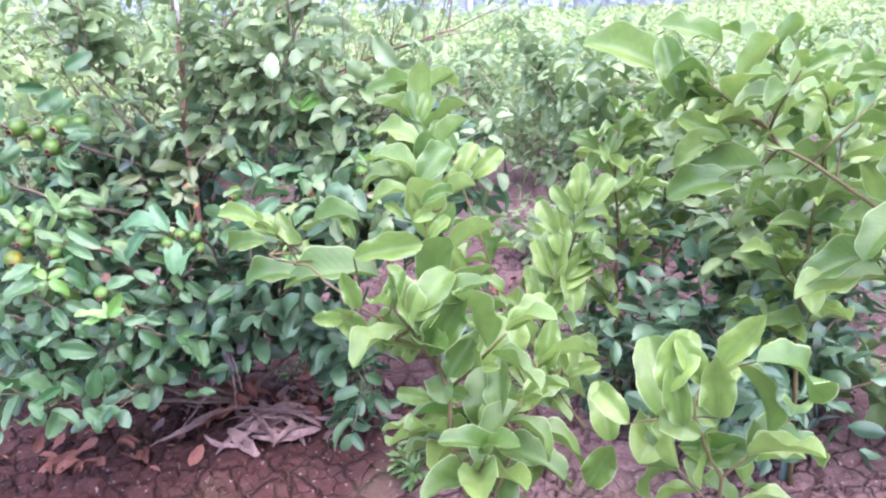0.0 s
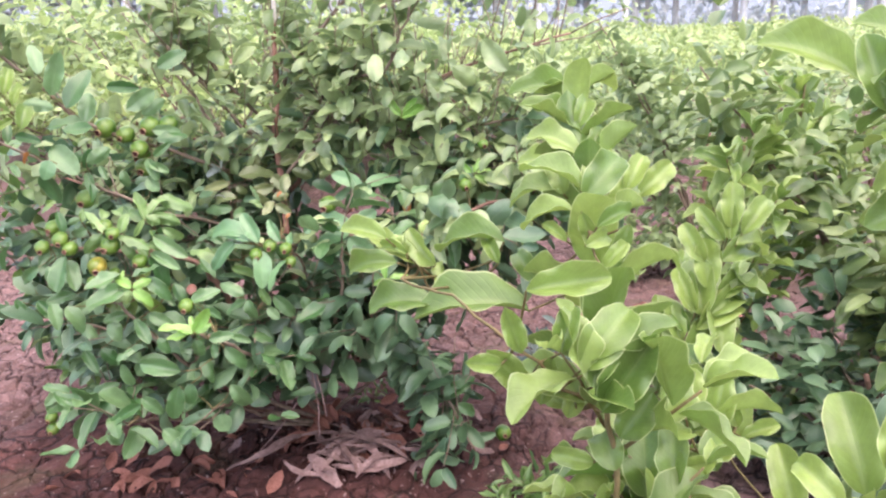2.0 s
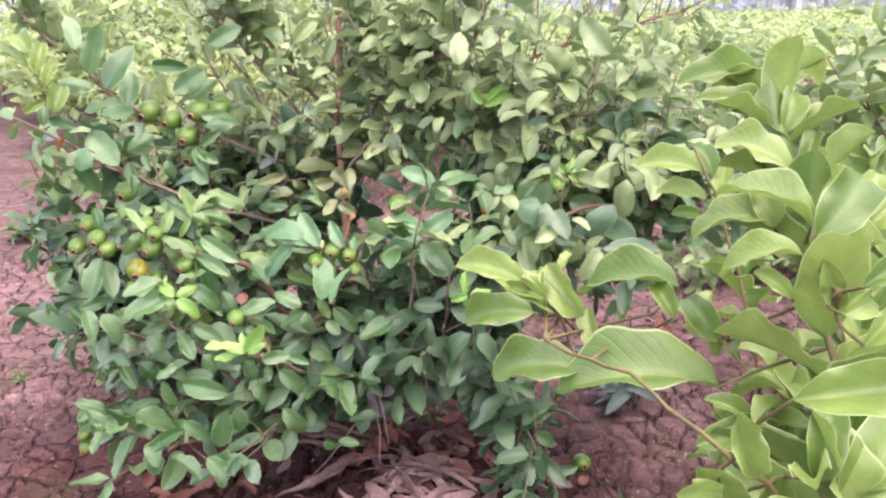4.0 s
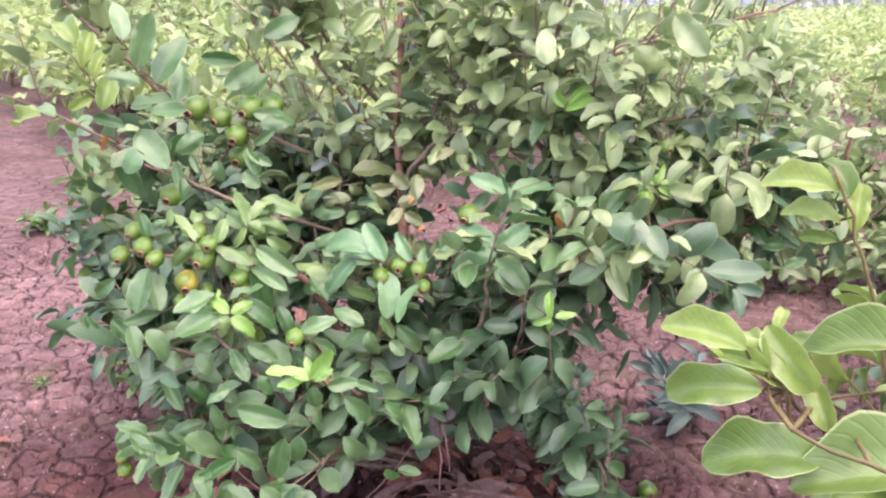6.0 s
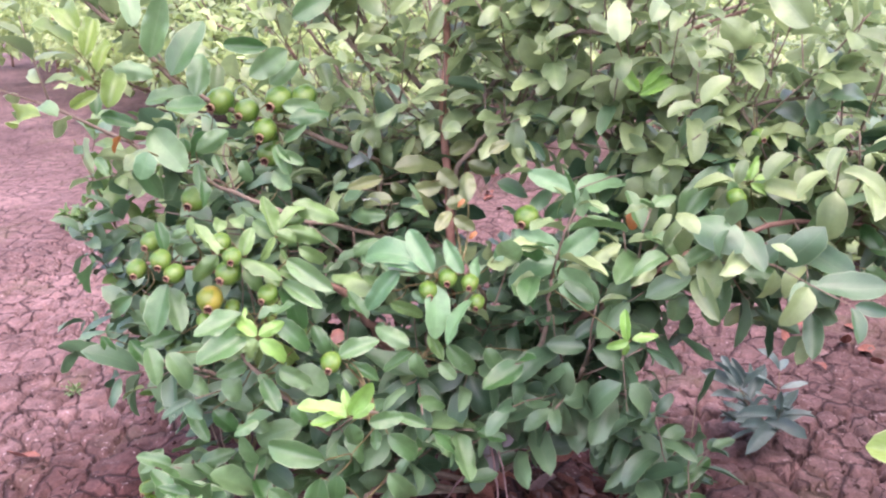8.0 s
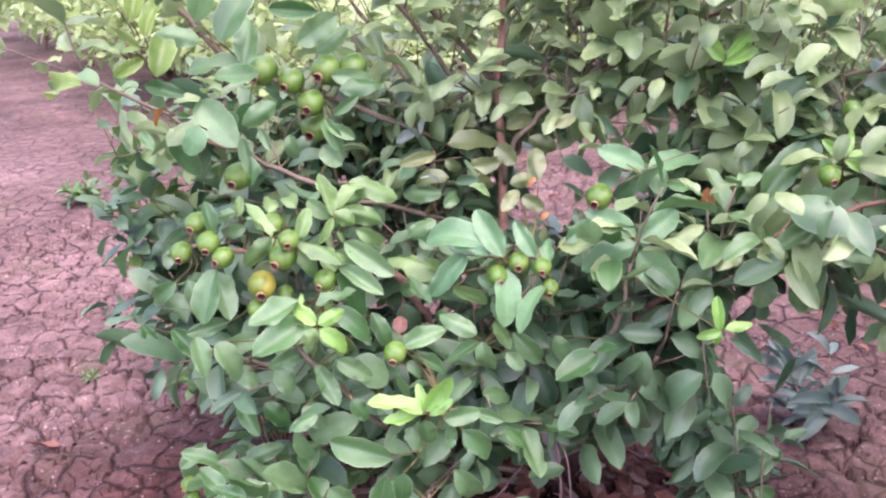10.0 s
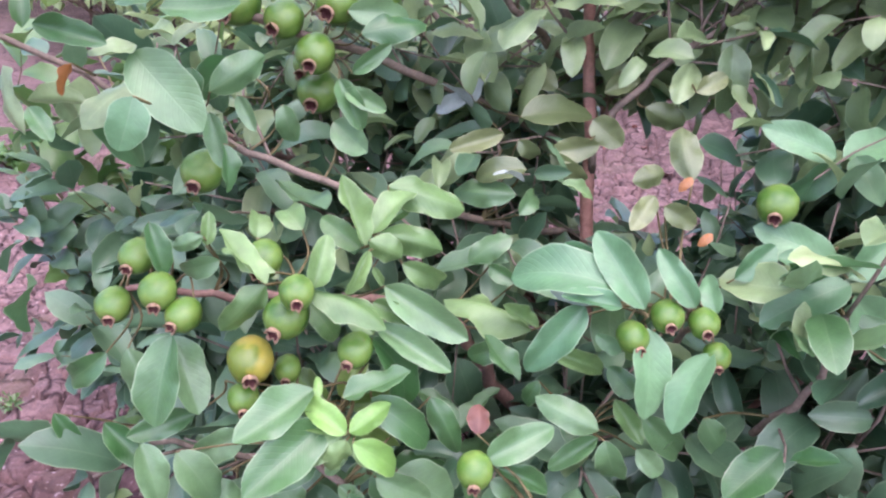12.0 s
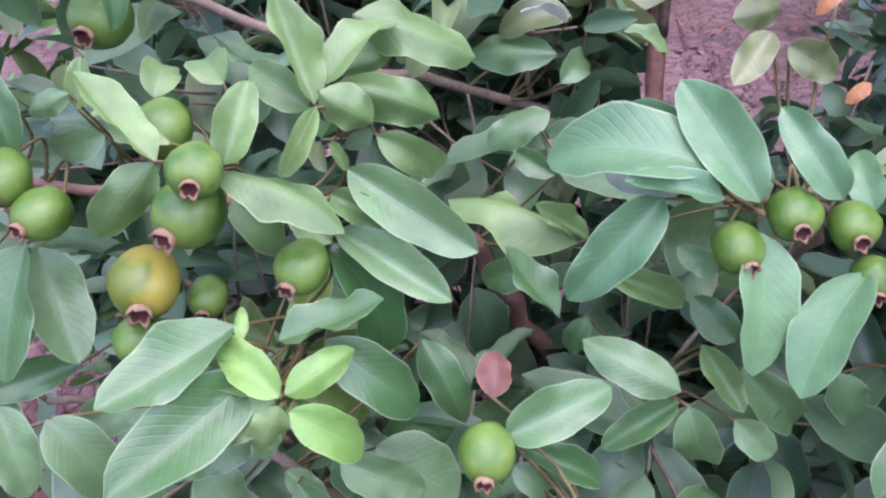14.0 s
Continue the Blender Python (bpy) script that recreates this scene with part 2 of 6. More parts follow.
CALYX = rough_material("calyx_brown", (0.17, 0.1, 0.055), (0.42, 0.28, 0.18), 120.0, 0.8, 0.4, 0.002)
# Light trunks at the orchard's edge, paled further in colour for haze.
HAZED_BARK = rough_material("hazed_bark", (0.56, 0.57, 0.58), (0.72, 0.72, 0.72), 3.0, 0.85, 0.4, 0.02)
TAG = rough_material("pale_tag", (0.78, 0.70, 0.66), (0.88, 0.82, 0.78), 20.0, 0.6, 0.1, 0.001)
SOIL = soil_material()


def fruit_material(name, dark, light, blush, ripening=False):
    m, nt, bsdf = nodes_of(name)
    tex = nt.nodes.new("ShaderNodeTexCoord")
    rnd = nt.nodes.new("ShaderNodeObjectInfo").outputs["Random"]
    n1 = noise_tex(nt, 1.7, 3.0, tex.outputs["Object"])
    n2 = noise_tex(nt, 45.0, 2.0, tex.outputs["Object"])
    col = mix_colour(nt, rnd, dark, light)
    fac = n1.outputs["Fac"]
    if ripening:
        cut = nt.nodes.new("ShaderNodeSeparateXYZ")
        link(nt, tex.outputs["Object"], cut.inputs[0])
        side = math_node(nt, "ADD", math_node(nt, "MULTIPLY", cut.outputs[0], -0.55), math_node(nt, "MULTIPLY", cut.outputs[2], 0.25))
        fac = math_node(nt, "ADD", fac, side)
    col = mix_colour(nt, ramp(nt, fac, ((0.42, 0.0), (0.62, 0.85))), col, blush)
    col = mix_colour(nt, 0.25, col, ramp(nt, n2.outputs["Fac"], ((0.3, 0.3), (0.7, 0.7))), "OVERLAY")
    link(nt, col, bsdf.inputs["Base Color"])
    bsdf.inputs["Roughness"].default_value = 0.34
    bsdf.inputs["Subsurface Weight"].default_value = 0.05
    bump = nt.nodes.new("ShaderNodeBump")
    bump.inputs["Strength"].default_value, bump.inputs["Distance"].default_value = 0.25, 0.001
    link(nt, n2.outputs["Fac"], bump.inputs["Height"])
    link(nt, bump.outputs[0], bsdf.inputs["Normal"])
    return m


FRUIT = fruit_material("green_guava", (0.036, 0.105, 0.01), (0.075, 0.165, 0.019), (0.14, 0.23, 0.045))
FRUIT_RIPE = fruit_material("ripening_guava", (0.09, 0.145, 0.016), (0.11, 0.155, 0.018), (0.34, 0.285, 0.045), ripening=True)


# ---- shape tools ----
UP = Vector((0, 0, 1))
rng = np.random.RandomState(11)


def mesh_from(name, verts, faces, material, uvs=None):
    me = bpy.data.meshes.new(name)
    me.from_pydata([tuple(v) for v in verts], [], faces)
    if uvs is not None:
        layer = me.uv_layers.new(name="UVMap")
        idx = np.empty(len(me.loops), dtype=np.int32)
        me.loops.foreach_get("vertex_index", idx)
        layer.data.foreach_set("uv", np.asarray(uvs, dtype=np.float32)[idx].ravel())
    me.materials.append(material)
    me.polygons.foreach_set("use_smooth", [True] * len(me.polygons))
    me.update()
    return me


def leaf_shape(rows, cols, width, curl, fold, wave, tip=0.6, twist=0.0, seed=0):
    """A leaf of length 1 along +y, its upper side to +z: points, faces and (along, across) coordinates."""
    r = np.random.RandomState(seed)
    verts, uvs, faces = [], [], []
    ph = r.uniform(0, 6.28, 2)
    for i in range(rows + 1):
        u = i / rows
        half = 0.505 * width * max(1 - abs(2 * u ** tip - 1) ** 2.15, 0.0) ** 0.62 * min(1.0, 0.4 + u / 0.3) ** 0.3
        half *= 1 + 0.035 * math.sin(u * 17 + ph[0]) * math.sin(math.pi * u)
        half = max(half, 0.014 if i == 0 else 0.01)
        bend = curl * u
        yc = u if abs(curl) < 1e-4 else math.sin(bend) / curl
        zc = 0.0 if abs(curl) < 1e-4 else -(1 - math.cos(bend)) / curl
        for j in range(cols + 1):
            v = 2 * j / cols - 1
            cup = (math.sqrt(v * v + 0.11) - 0.332) * 1.25 - 0.22 * v ** 4
            ripple = math.sin(u * 8 + ph[0 if v > 0 else 1]) + 0.45 * math.sin(u * 19 + ph[1 if v > 0 else 0])
            lift = fold * cup * half * (1.0 - 0.3 * u) + wave * width * abs(v) ** 2.5 * ripple * math.sin(math.pi * u)
            x = v * half * math.cos(fold * 0.6)
            tw = twist * u
            xx, zz = x * math.cos(tw) - lift * math.sin(tw), x * math.sin(tw) + lift * math.cos(tw)
            verts.append((xx, yc + zz * math.sin(bend), zc + zz * math.cos(bend)))
            uvs.append((u, v))
    n = cols + 1
    for i in range(rows):
        for j in range(cols):
            a = i * n + j
            faces.append((a, a + 1, a + n + 1, a + n))
    return np.array(verts), faces, np.array(uvs)


LEAF_KINDS = [  # width, curl, fold, wave, tip, twist
    (0.50, 0.55, 0.4, 0.03, 0.88, 0.15), (0.46, 0.9, -0.5, 0.05, 0.82, -0.3), (0.54, 0.35, 0.75, 0.06, 0.92, 0.2),
    (0.48, 1.2, 0.45, 0.04, 0.86, 0.35), (0.46, 0.2, 0.95, 0.05, 0.9, -0.2), (0.52, 0.95, -0.35, 0.08, 0.9, 0.4),
    (0.54, -0.45, 0.65, 0.05, 0.94, -0.25), (0.49, 0.65, 0.7, 0.07, 0.8, 0.1), (0.47, 1.45, 0.45, 0.05, 0.92, -0.45),
    (0.52, 0.75, 1.0, 0.06, 0.92, 0.25), (0.5, -0.3, 0.8, 0.09, 0.9, 0.3), (0.54, 1.1, -0.6, 0.07, 0.95, -0.3)]
FINE = [leaf_shape(14, 8, k[0], k[1], k[2], k[3] * 1.7, k[4], k[5], seed=i) for i, k in enumerate(LEAF_KINDS)]
COARSE = [leaf_shape(5, 4, *k, seed=i) for i, k in enumerate(LEAF_KINDS)]
ARCHED = [leaf_shape(8, 4, k[0], abs(k[1]) + 0.45, *k[2:], seed=20 + i) for i, k in enumerate(LEAF_KINDS)]
MEDIUM = [leaf_shape(8, 4, *k, seed=i) for i, k in enumerate(LEAF_KINDS)]
TINY = [leaf_shape(2, 2, *k, seed=i) for i, k in enumerate(LEAF_KINDS)]
SPARSE = [leaf_shape(3, 2, *k, seed=i) for i, k in enumerate(LEAF_KINDS)]
SAP_KINDS = [(0.54, 1.0, 1.1, 0.11, 0.95, 0.1), (0.52, 1.4, 1.2, 0.12, 0.98, -0.15), (0.58, 0.7, 1.3, 0.15, 1.0, 0.2),
             (0.56, 1.6, 0.95, 0.1, 1.0, -0.1), (0.57, 1.2, 0.9, 0.17, 0.95, 0.25), (0.58, 0.4, 1.15, 0.16, 1.02, -0.2)]
FINE_CUP = [leaf_shape(16, 8, *k, seed=50 + i) for i, k in enumerate(SAP_KINDS)]
CURLED = [leaf_shape(16, 8, 0.56, 1.1, 1.0, 0.15, 0.95, 0.2, 31), leaf_shape(16, 8, 0.6, 0.3, 1.2, 0.18, 0.98, -0.2, 32),
          leaf_shape(16, 8, 0.62, 1.5, 0.8, 0.14, 1.0, 0.1, 33), leaf_shape(16, 8, 0.6, -0.6, 1.2, 0.2, 1.05, -0.1, 34)]


def shared(kinds, material, name="leaf"):
    return [mesh_from(name, v, f, material, uv) for v, f, uv in kinds]


FINE_OLD, FINE_OLIVE, FINE_YOUNG, FINE_RED = (shared(FINE, mt) for mt in (LEAF, LEAF_OLIVE, LEAF_YOUNG, LEAF_RED))
FINE_FRESH = shared([leaf_shape(14, 8, w, c, f * 1.5, wv * 2.0, t, tw, seed=70 + i) for i, (w, c, f, wv, t, tw) in enumerate(LEAF_KINDS)], LEAF_FRESH)
FINE_AMBER = shared(FINE[:3], LEAF_AMBER)
FINE_BROWN = shared(FINE, LEAF_BROWN)
FINE_MINT = shared(FINE[:1] + FINE[2:5] + FINE[7:8], LEAF_MINT)
FINE_PALE, FINE_GREY = shared(FINE[:5], LEAF_PALE), shared(FINE[3:9], LEAF_GREY)
FINE_SAP = shared(FINE_CUP, LEAF_SAP)
UPRIGHT_SAP = shared([leaf_shape(16, 8, w, c * 0.45, f, wv, t, tw, seed=80 + i) for i, (w, c, f, wv, t, tw) in enumerate(SAP_KINDS)], LEAF_SAP)
CURL_SAP = shared(CURLED, LEAF_SAP)


def leaf_matrix(base, along, normal, length, width=1.0):
    y = Vector(along).normalized()
    x = y.cross(Vector(normal))
    if x.length < 1e-4:
        x = y.cross(Vector((0.3, 0.2, 1)))
    x.normalize()
    z = x.cross(y)
    m = Matrix((x * length * width, y * length, z * length)).transposed().to_4x4()
    m.translation = base
    return m


def joined(name, placed, kinds, material, parent, label="", kind="stuff"):
    """Many leaves as one mesh: placed holds (matrix, kind number)."""
    allv, allf, alluv, off = [], [], [], 0
    for m, k in placed:
        v, f, uv = kinds[k % len(kinds)]
        a = np.array(m)
        allv.append(v @ a[:3, :3].T + a[:3, 3])
        allf.extend([tuple(i + off for i in q) for q in f])
        alluv.append(uv)
        off += len(v)
    ob = new(name, mesh_from(name, np.concatenate(allv), allf, material, np.concatenate(alluv)))
    ob.parent = parent
    return tagged(ob, label, kind=kind)


def tube_data(points, radii, sides=7):
    pts = [Vector(p) for p in points]
    verts, faces = [], []
    side = None
    for i, p in enumerate(pts):
        d = (pts[min(i + 1, len(pts) - 1)] - pts[max(i - 1, 0)]).normalized()
        if side is None:
            side = d.cross(Vector((0.31, 0.77, 0.2))).normalized()
        side = (side - d * side.dot(d)).normalized()
        up = d.cross(side)
        for k in range(sides):
            a = 2 * math.pi * k / sides
            verts.append(p + (side * math.cos(a) + up * math.sin(a)) * radii[i])
    for i in range(len(pts) - 1):
        for k in range(sides):
            a, b = i * sides + k, i * sides + (k + 1) % sides
            faces.append((a, b, b + sides, a + sides))
    faces.append(tuple(reversed(range(sides))))
    faces.append(tuple(range((len(pts) - 1) * sides, len(pts) * sides)))
    return verts, faces


def smooth_line(points, steps=5, wobble=0.0, r=rng):
    """A curve through the points (Catmull-Rom), a little crooked."""
    p = [Vector(q) for q in points]
    p = [p[0] * 2 - p[1]] + p + [p[-1] * 2 - p[-2]]
    out = []
    for i in range(1, len(p) - 2):
        for s in range(steps):
            t = s / steps
            q = 0.5 * ((2 * p[i]) + (p[i + 1] - p[i - 1]) * t + (2 * p[i - 1] - 5 * p[i] + 4 * p[i + 1] - p[i + 2]) * t * t
                       + (3 * p[i] - p[i - 1] - 3 * p[i + 1] + p[i + 2]) * t ** 3)
            out.append(q + Vector(r.normal(0, 1, 3)) * wobble)
    out.append(p[-2])
    return out


def branch(name, points, r0, r1, material, parent, steps=5, wobble=0.003, sides=7, label=""):
    line = smooth_line(points, steps, wobble)
    n = len(line)
    radii = [r0 + (r1 - r0) * i / (n - 1) for i in range(n)]
    ob = new(name, mesh_from(name, *tube_data(line, radii, sides), material))
    ob.parent = parent
    return tagged(ob, label), line


def thing(name, place, label, category, group=""):
    ob = new(name)
    ob.location = place
    return tagged(ob, label, category, group)


class Foliage:
    """Gathers leaves and twigs of a plant."""

    def __init__(self, seed):
        self.r = np.random.RandomState(seed)
        self.leaves, self.twigs = [], []

    def twig(self, start, way, length, pairs, size, droop=0.25, open_angle=58, radius=0.0022, tip_leaves=True, up=0.6, jitter=0.25):
        """A twig with opposite pairs of leaves, each pair turned against the last."""
        r = self.r
        d = Vector(way).normalized()
        side = d.cross(UP)
        side = side.normalized() if side.length > 0.05 else Vector((1, 0, 0))
        p, line = Vector(start), [Vector(start)]
        for i in range(pairs):
            d = (d + Vector(r.normal(0, 0.10, 3)) + UP * 0.03).normalized()
            p = p + d * length / pairs
            line.append(p.copy())
            s = side.copy()
            s.rotate(Matrix.Rotation(r.normal(0, 0.35) + (0.9 if i % 2 else -0.15), 3, d))
            for sign in (-1, 1):
                if r.rand() < 0.1:
                    continue
                a = radians(open_angle + r.normal(0, 10) - (22 if i == pairs - 1 else 0))
                al = (d * math.cos(a) + s * sign * math.sin(a) - UP * droop * r.uniform(0.2, 1.3) + Vector(r.normal(0, jitter * 0.5, 3))).normalized()
                nrm = (UP * up + d * 0.5 + Vector(r.normal(0, jitter, 3)))
                grow = size * r.uniform(0.75, 1.2) * (0.7 if i == pairs - 1 else 1)
                self.leaves.append((p + al * 0.006, al, nrm, grow, r.uniform(0.85, 1.12)))
        self.twigs.append((line, radius))
        return p, d

    def leaf(self, base, tip, normal, width=1.0):
        b, t = Vector(base), Vector(tip)
        self.leaves.append((b, t - b, Vector(normal), (t - b).length, width))

    def wood(self, parent, material, name="twig_growth"):
        verts, faces = [], []
        for line, rad in self.twigs:
            line = [p - parent.location for p in line]
            v, f = tube_data(line, [rad * (1 - 0.5 * i / len(line)) for i in range(len(line))], 4)
            faces.extend([tuple(i + len(verts) for i in q) for q in f])
            verts.extend(v)
        if verts:
            ob = new(name, mesh_from(name, verts, faces, material))
            ob.parent = parent
            tagged(ob, kind="stuff")

    def build(self, parent, single, kinds, crown_material, near=None, most=300, crown="crown"):
        """Leaves for which near() holds become objects of their own (at most so many), the rest one mesh."""
        apart, rest = [], []
        for item in self.leaves:
            (apart if near and len(apart) < most and near(item[0]) else rest).append(item)
        for b, al, nrm, size, w in apart:
            me = single[self.r.randint(len(single))]
            ob = new("leaf", me)
            ob.parent = parent
            ob.matrix_local = Matrix.Translation(-parent.location) @ leaf_matrix(b, al, nrm, size, w)
        if rest:
            inv = Matrix.Translation(-parent.location)
            joined(crown, [(inv @ leaf_matrix(b, al, nrm, size, w), self.r.randint(len(kinds))) for b, al, nrm, size, w in rest], kinds, crown_material, parent)


# ---- ground ----
def crack_cells(x, y, cell, seed):
    """Distance to the border between the two nearest of scattered points."""
    gx, gy = np.floor(x / cell).astype(int), np.floor(y / cell).astype(int)
    d1, d2 = np.full(x.shape, 9e9), np.full(x.shape, 9e9)
    for i in (-1, 0, 1):
        for j in (-1, 0, 1):
            cx, cy = gx + i, gy + j
            h1 = np.modf(np.abs(np.sin(cx * 127.1 + cy * 311.7 + seed) * 43758.5453))[0]
            h2 = np.modf(np.abs(np.sin(cx * 269.5 + cy * 183.3 + seed) * 28001.8384))[0]
            d = np.hypot((cx + 0.1 + 0.8 * h1) * cell - x, (cy + 0.1 + 0.8 * h2) * cell - y)
            d2 = np.minimum(d2, np.maximum(d, d1))
            d1 = np.minimum(d1, d)
    return d2 - d1


def waves(x, y, scale, seed):
    r = np.random.RandomState(seed)
    out = np.zeros(x.shape)
    for k in range(10):
        a, f, ph = r.uniform(0, 6.28), r.uniform(0.6, 2.2) / scale, r.uniform(0, 6.28)
        out += np.sin((x * math.cos(a) + y * math.sin(a)) * f * 6.28 + ph) / 10
    return out


def stretch(lo, hi, step, far):
    out = list(np.arange(lo, hi, step))
    s = step
    while out[-1] < far:
        s *= 1.3
        out.append(out[-1] + s)
    s = step
    while out[0] > -far:
        s *= 1.3
        out.insert(0, out[0] - s)
    return np.array(out)


def build_ground():
    xs, ys = stretch(-2.2, 1.7, 0.0085, 900), stretch(-0.25, 2.4, 0.0085, 900)
    x, y = np.meshgrid(xs, ys)
    wx, wy = x + 0.03 * waves(x, y, 0.12, 3), y + 0.03 * waves(x, y, 0.12, 4)
    near = np.clip(1 - (np.hypot(x, y - 0.8) - 2.5) / 1.5, 0, 1)
    wide = 0.009 * (1 + 0.9 * waves(x, y, 0.25, 14))
    big = np.clip(1.35 - crack_cells(wx, wy, 0.1, 1.0) / wide, 0, 1)
    small = np.clip(1.2 - crack_cells(wx, wy, 0.05, 5.0) / 0.007, 0, 1)
    patch = np.clip(0.7 + 1.6 * waves(x, y, 0.9, 8), 0.1, 1)
    z = 0.016 * waves(x, y, 0.5, 5) + 0.012 * waves(x, y, 0.16, 15) + 0.006 * waves(x, y, 0.06, 6)
    z -= near * (0.034 * big * patch + 0.014 * small * np.clip(patch - 0.35, 0, 1))
    d = np.hypot((x - 0.05) / 0.55, (y - 0.25) / 0.4)
    z += 0.05 * np.exp(-d ** 2 * 1.5) + 0.01 * waves(x, y, 0.05, 9) * np.exp(-d ** 2)
    nx, ny = len(xs), len(ys)
    me = bpy.data.meshes.new("ground")
    me.vertices.add(nx * ny)
    me.vertices.foreach_set("co", np.stack([x, y, z], -1).ravel())
    i = (np.arange(ny - 1)[:, None] * nx + np.arange(nx - 1)[None]).ravel()
    quads = np.stack([i, i + 1, i + nx + 1, i + nx], 1)
    me.loops.add(quads.size)
    me.loops.foreach_set("vertex_index", quads.ravel())
    me.polygons.add(len(quads))
    me.polygons.foreach_set("loop_start", np.arange(len(quads)) * 4)
    me.polygons.foreach_set("loop_total", np.full(len(quads), 4))
    me.polygons.foreach_set("use_smooth", np.ones(len(quads), dtype=bool))
    me.update(calc_edges=True)
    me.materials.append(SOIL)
    return tagged(new("ground", me), "dry cracked red soil of a guava orchard", "ground", kind="structure")


build_ground()


def build_backdrop():
    """A plain far band behind the trees, glowing pale blue to stand for haze."""
    n, verts, faces = 72, [], []
    for k in range(n):
        a = 2 * math.pi * k / n
        verts += [(420 * math.cos(a), 420 * math.sin(a), -5), (420 * math.cos(a), 420 * math.sin(a), 70)]
    for k in range(n):
        a, b = 2 * k, 2 * ((k + 1) % n)
        faces.append((a, b, b + 1, a + 1))
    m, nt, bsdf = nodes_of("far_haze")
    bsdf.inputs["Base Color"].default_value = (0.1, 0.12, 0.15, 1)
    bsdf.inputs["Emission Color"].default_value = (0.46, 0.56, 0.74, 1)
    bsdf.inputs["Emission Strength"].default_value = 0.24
    return tagged(new("backdrop", mesh_from("backdrop", verts, faces, m)), "glowing pale blue band standing for haze beyond the orchard", "backdrop", kind="structure")


build_backdrop()


# ---- the fruiting bush ----
def fruit_shape(cols=16, rows=12):
    """A guava of diameter 1 with its blossom end at -z, the stalk end at the origin's height +0.5."""
    verts, faces = [], []
    prof = [(0.0, 0.5), (0.15, 0.485), (0.29, 0.42), (0.41, 0.3), (0.485, 0.12), (0.5, -0.05), (0.465, -0.22), (0.385, -0.355), (0.27, -0.45), (0.16, -0.495), (0.1, -0.47), (0.0, -0.44)]
    for rad, z in prof:
        for k in range(cols):
            a = 2 * math.pi * k / cols
            wob = 1 + 0.03 * math.sin(a * 3 + z * 4) + 0.02 * math.sin(a * 5)
            verts.append((rad * wob * math.cos(a), rad * wob * math.sin(a), z))
    for i in range(len(prof) - 1):
        for k in range(cols):
            a, b = i * cols + k, i * cols + (k + 1) % cols
            faces.append((a, a + cols, b + cols, b))
    return verts, faces


def calyx_shape():
    """The dried crown of the blossom end: a thick ring with five stubby sepals round a sunken dark disc."""
    verts, faces = [], []
    n, q = 20, np.random.RandomState(3)
    ragged = [(0.05, 0.7, 1.0, 0.6)[k % 4] * q.uniform(0.55, 1.3) for k in range(n)]
    for ring, (rad, z) in enumerate(((0.125, -0.46), (0.135, -0.51), (0.125, -0.55), (0.1, -0.53), (0.075, -0.47), (0.0, -0.455))):
        for k in range(n):
            a = 2 * math.pi * k / n
            spike = ragged[k] * (0, 0.45, 1, 0.7, 0, 0)[ring]
            out = rad * (1 + spike * 0.3)
            verts.append((out * math.cos(a), out * math.sin(a), z - 0.1 * spike))
    for i in range(5):
        for k in range(n):
            a, b = i * n + k, i * n + (k + 1) % n
            faces.append((a, a + n, b + n, b))
    return verts, faces


FRUIT_MESH = mesh_from("fruit", *fruit_shape(), FRUIT)
RIPE_MESH = mesh_from("fruit", *fruit_shape(), FRUIT_RIPE)
CALYX_MESH = mesh_from("calyx", *calyx_shape(), CALYX)
CALYX_MESH.materials.append(PIT)
CALYX_MESH.polygons.foreach_set("material_index", [0] * 60 + [1] * 40)


def guava(parent, centre, diameter, end, ripe=False):
    """A fruit, its blossom end turned towards the direction end, with its calyx."""
    ob = new("fruit", RIPE_MESH if ripe else FRUIT_MESH)
    q = (-Vector(end)).to_track_quat("Z", "Y")
    ob.parent = parent
    ob.matrix_local = Matrix.LocRotScale(Vector(centre) - parent.location, q, (diameter, diameter, diameter * 1.08))
    cal = new("calyx", CALYX_MESH)
    cal.parent = ob
    cal.scale = (1.2, 1.2, 1.02)
    tagged(ob, "yellowing round guava" if ripe else "hard green guava")
    return ob


def along(line, t):
    i = min(int(t * (len(line) - 1)), len(line) - 2)
    f = t * (len(line) - 1) - i
    return line[i].lerp(line[i + 1], f), (line[i + 1] - line[i]).normalized()


bush = thing("guava_bush", (0, 0.33, 0), "low leafy guava bush bearing green fruit on red soil", "bush", "guava bushes")
B = Vector((0, 0.33, 0))


def local(points):
    return [Vector(p) - B for p in points]


leaves = Foliage(5)


LIMB_POINTS = []


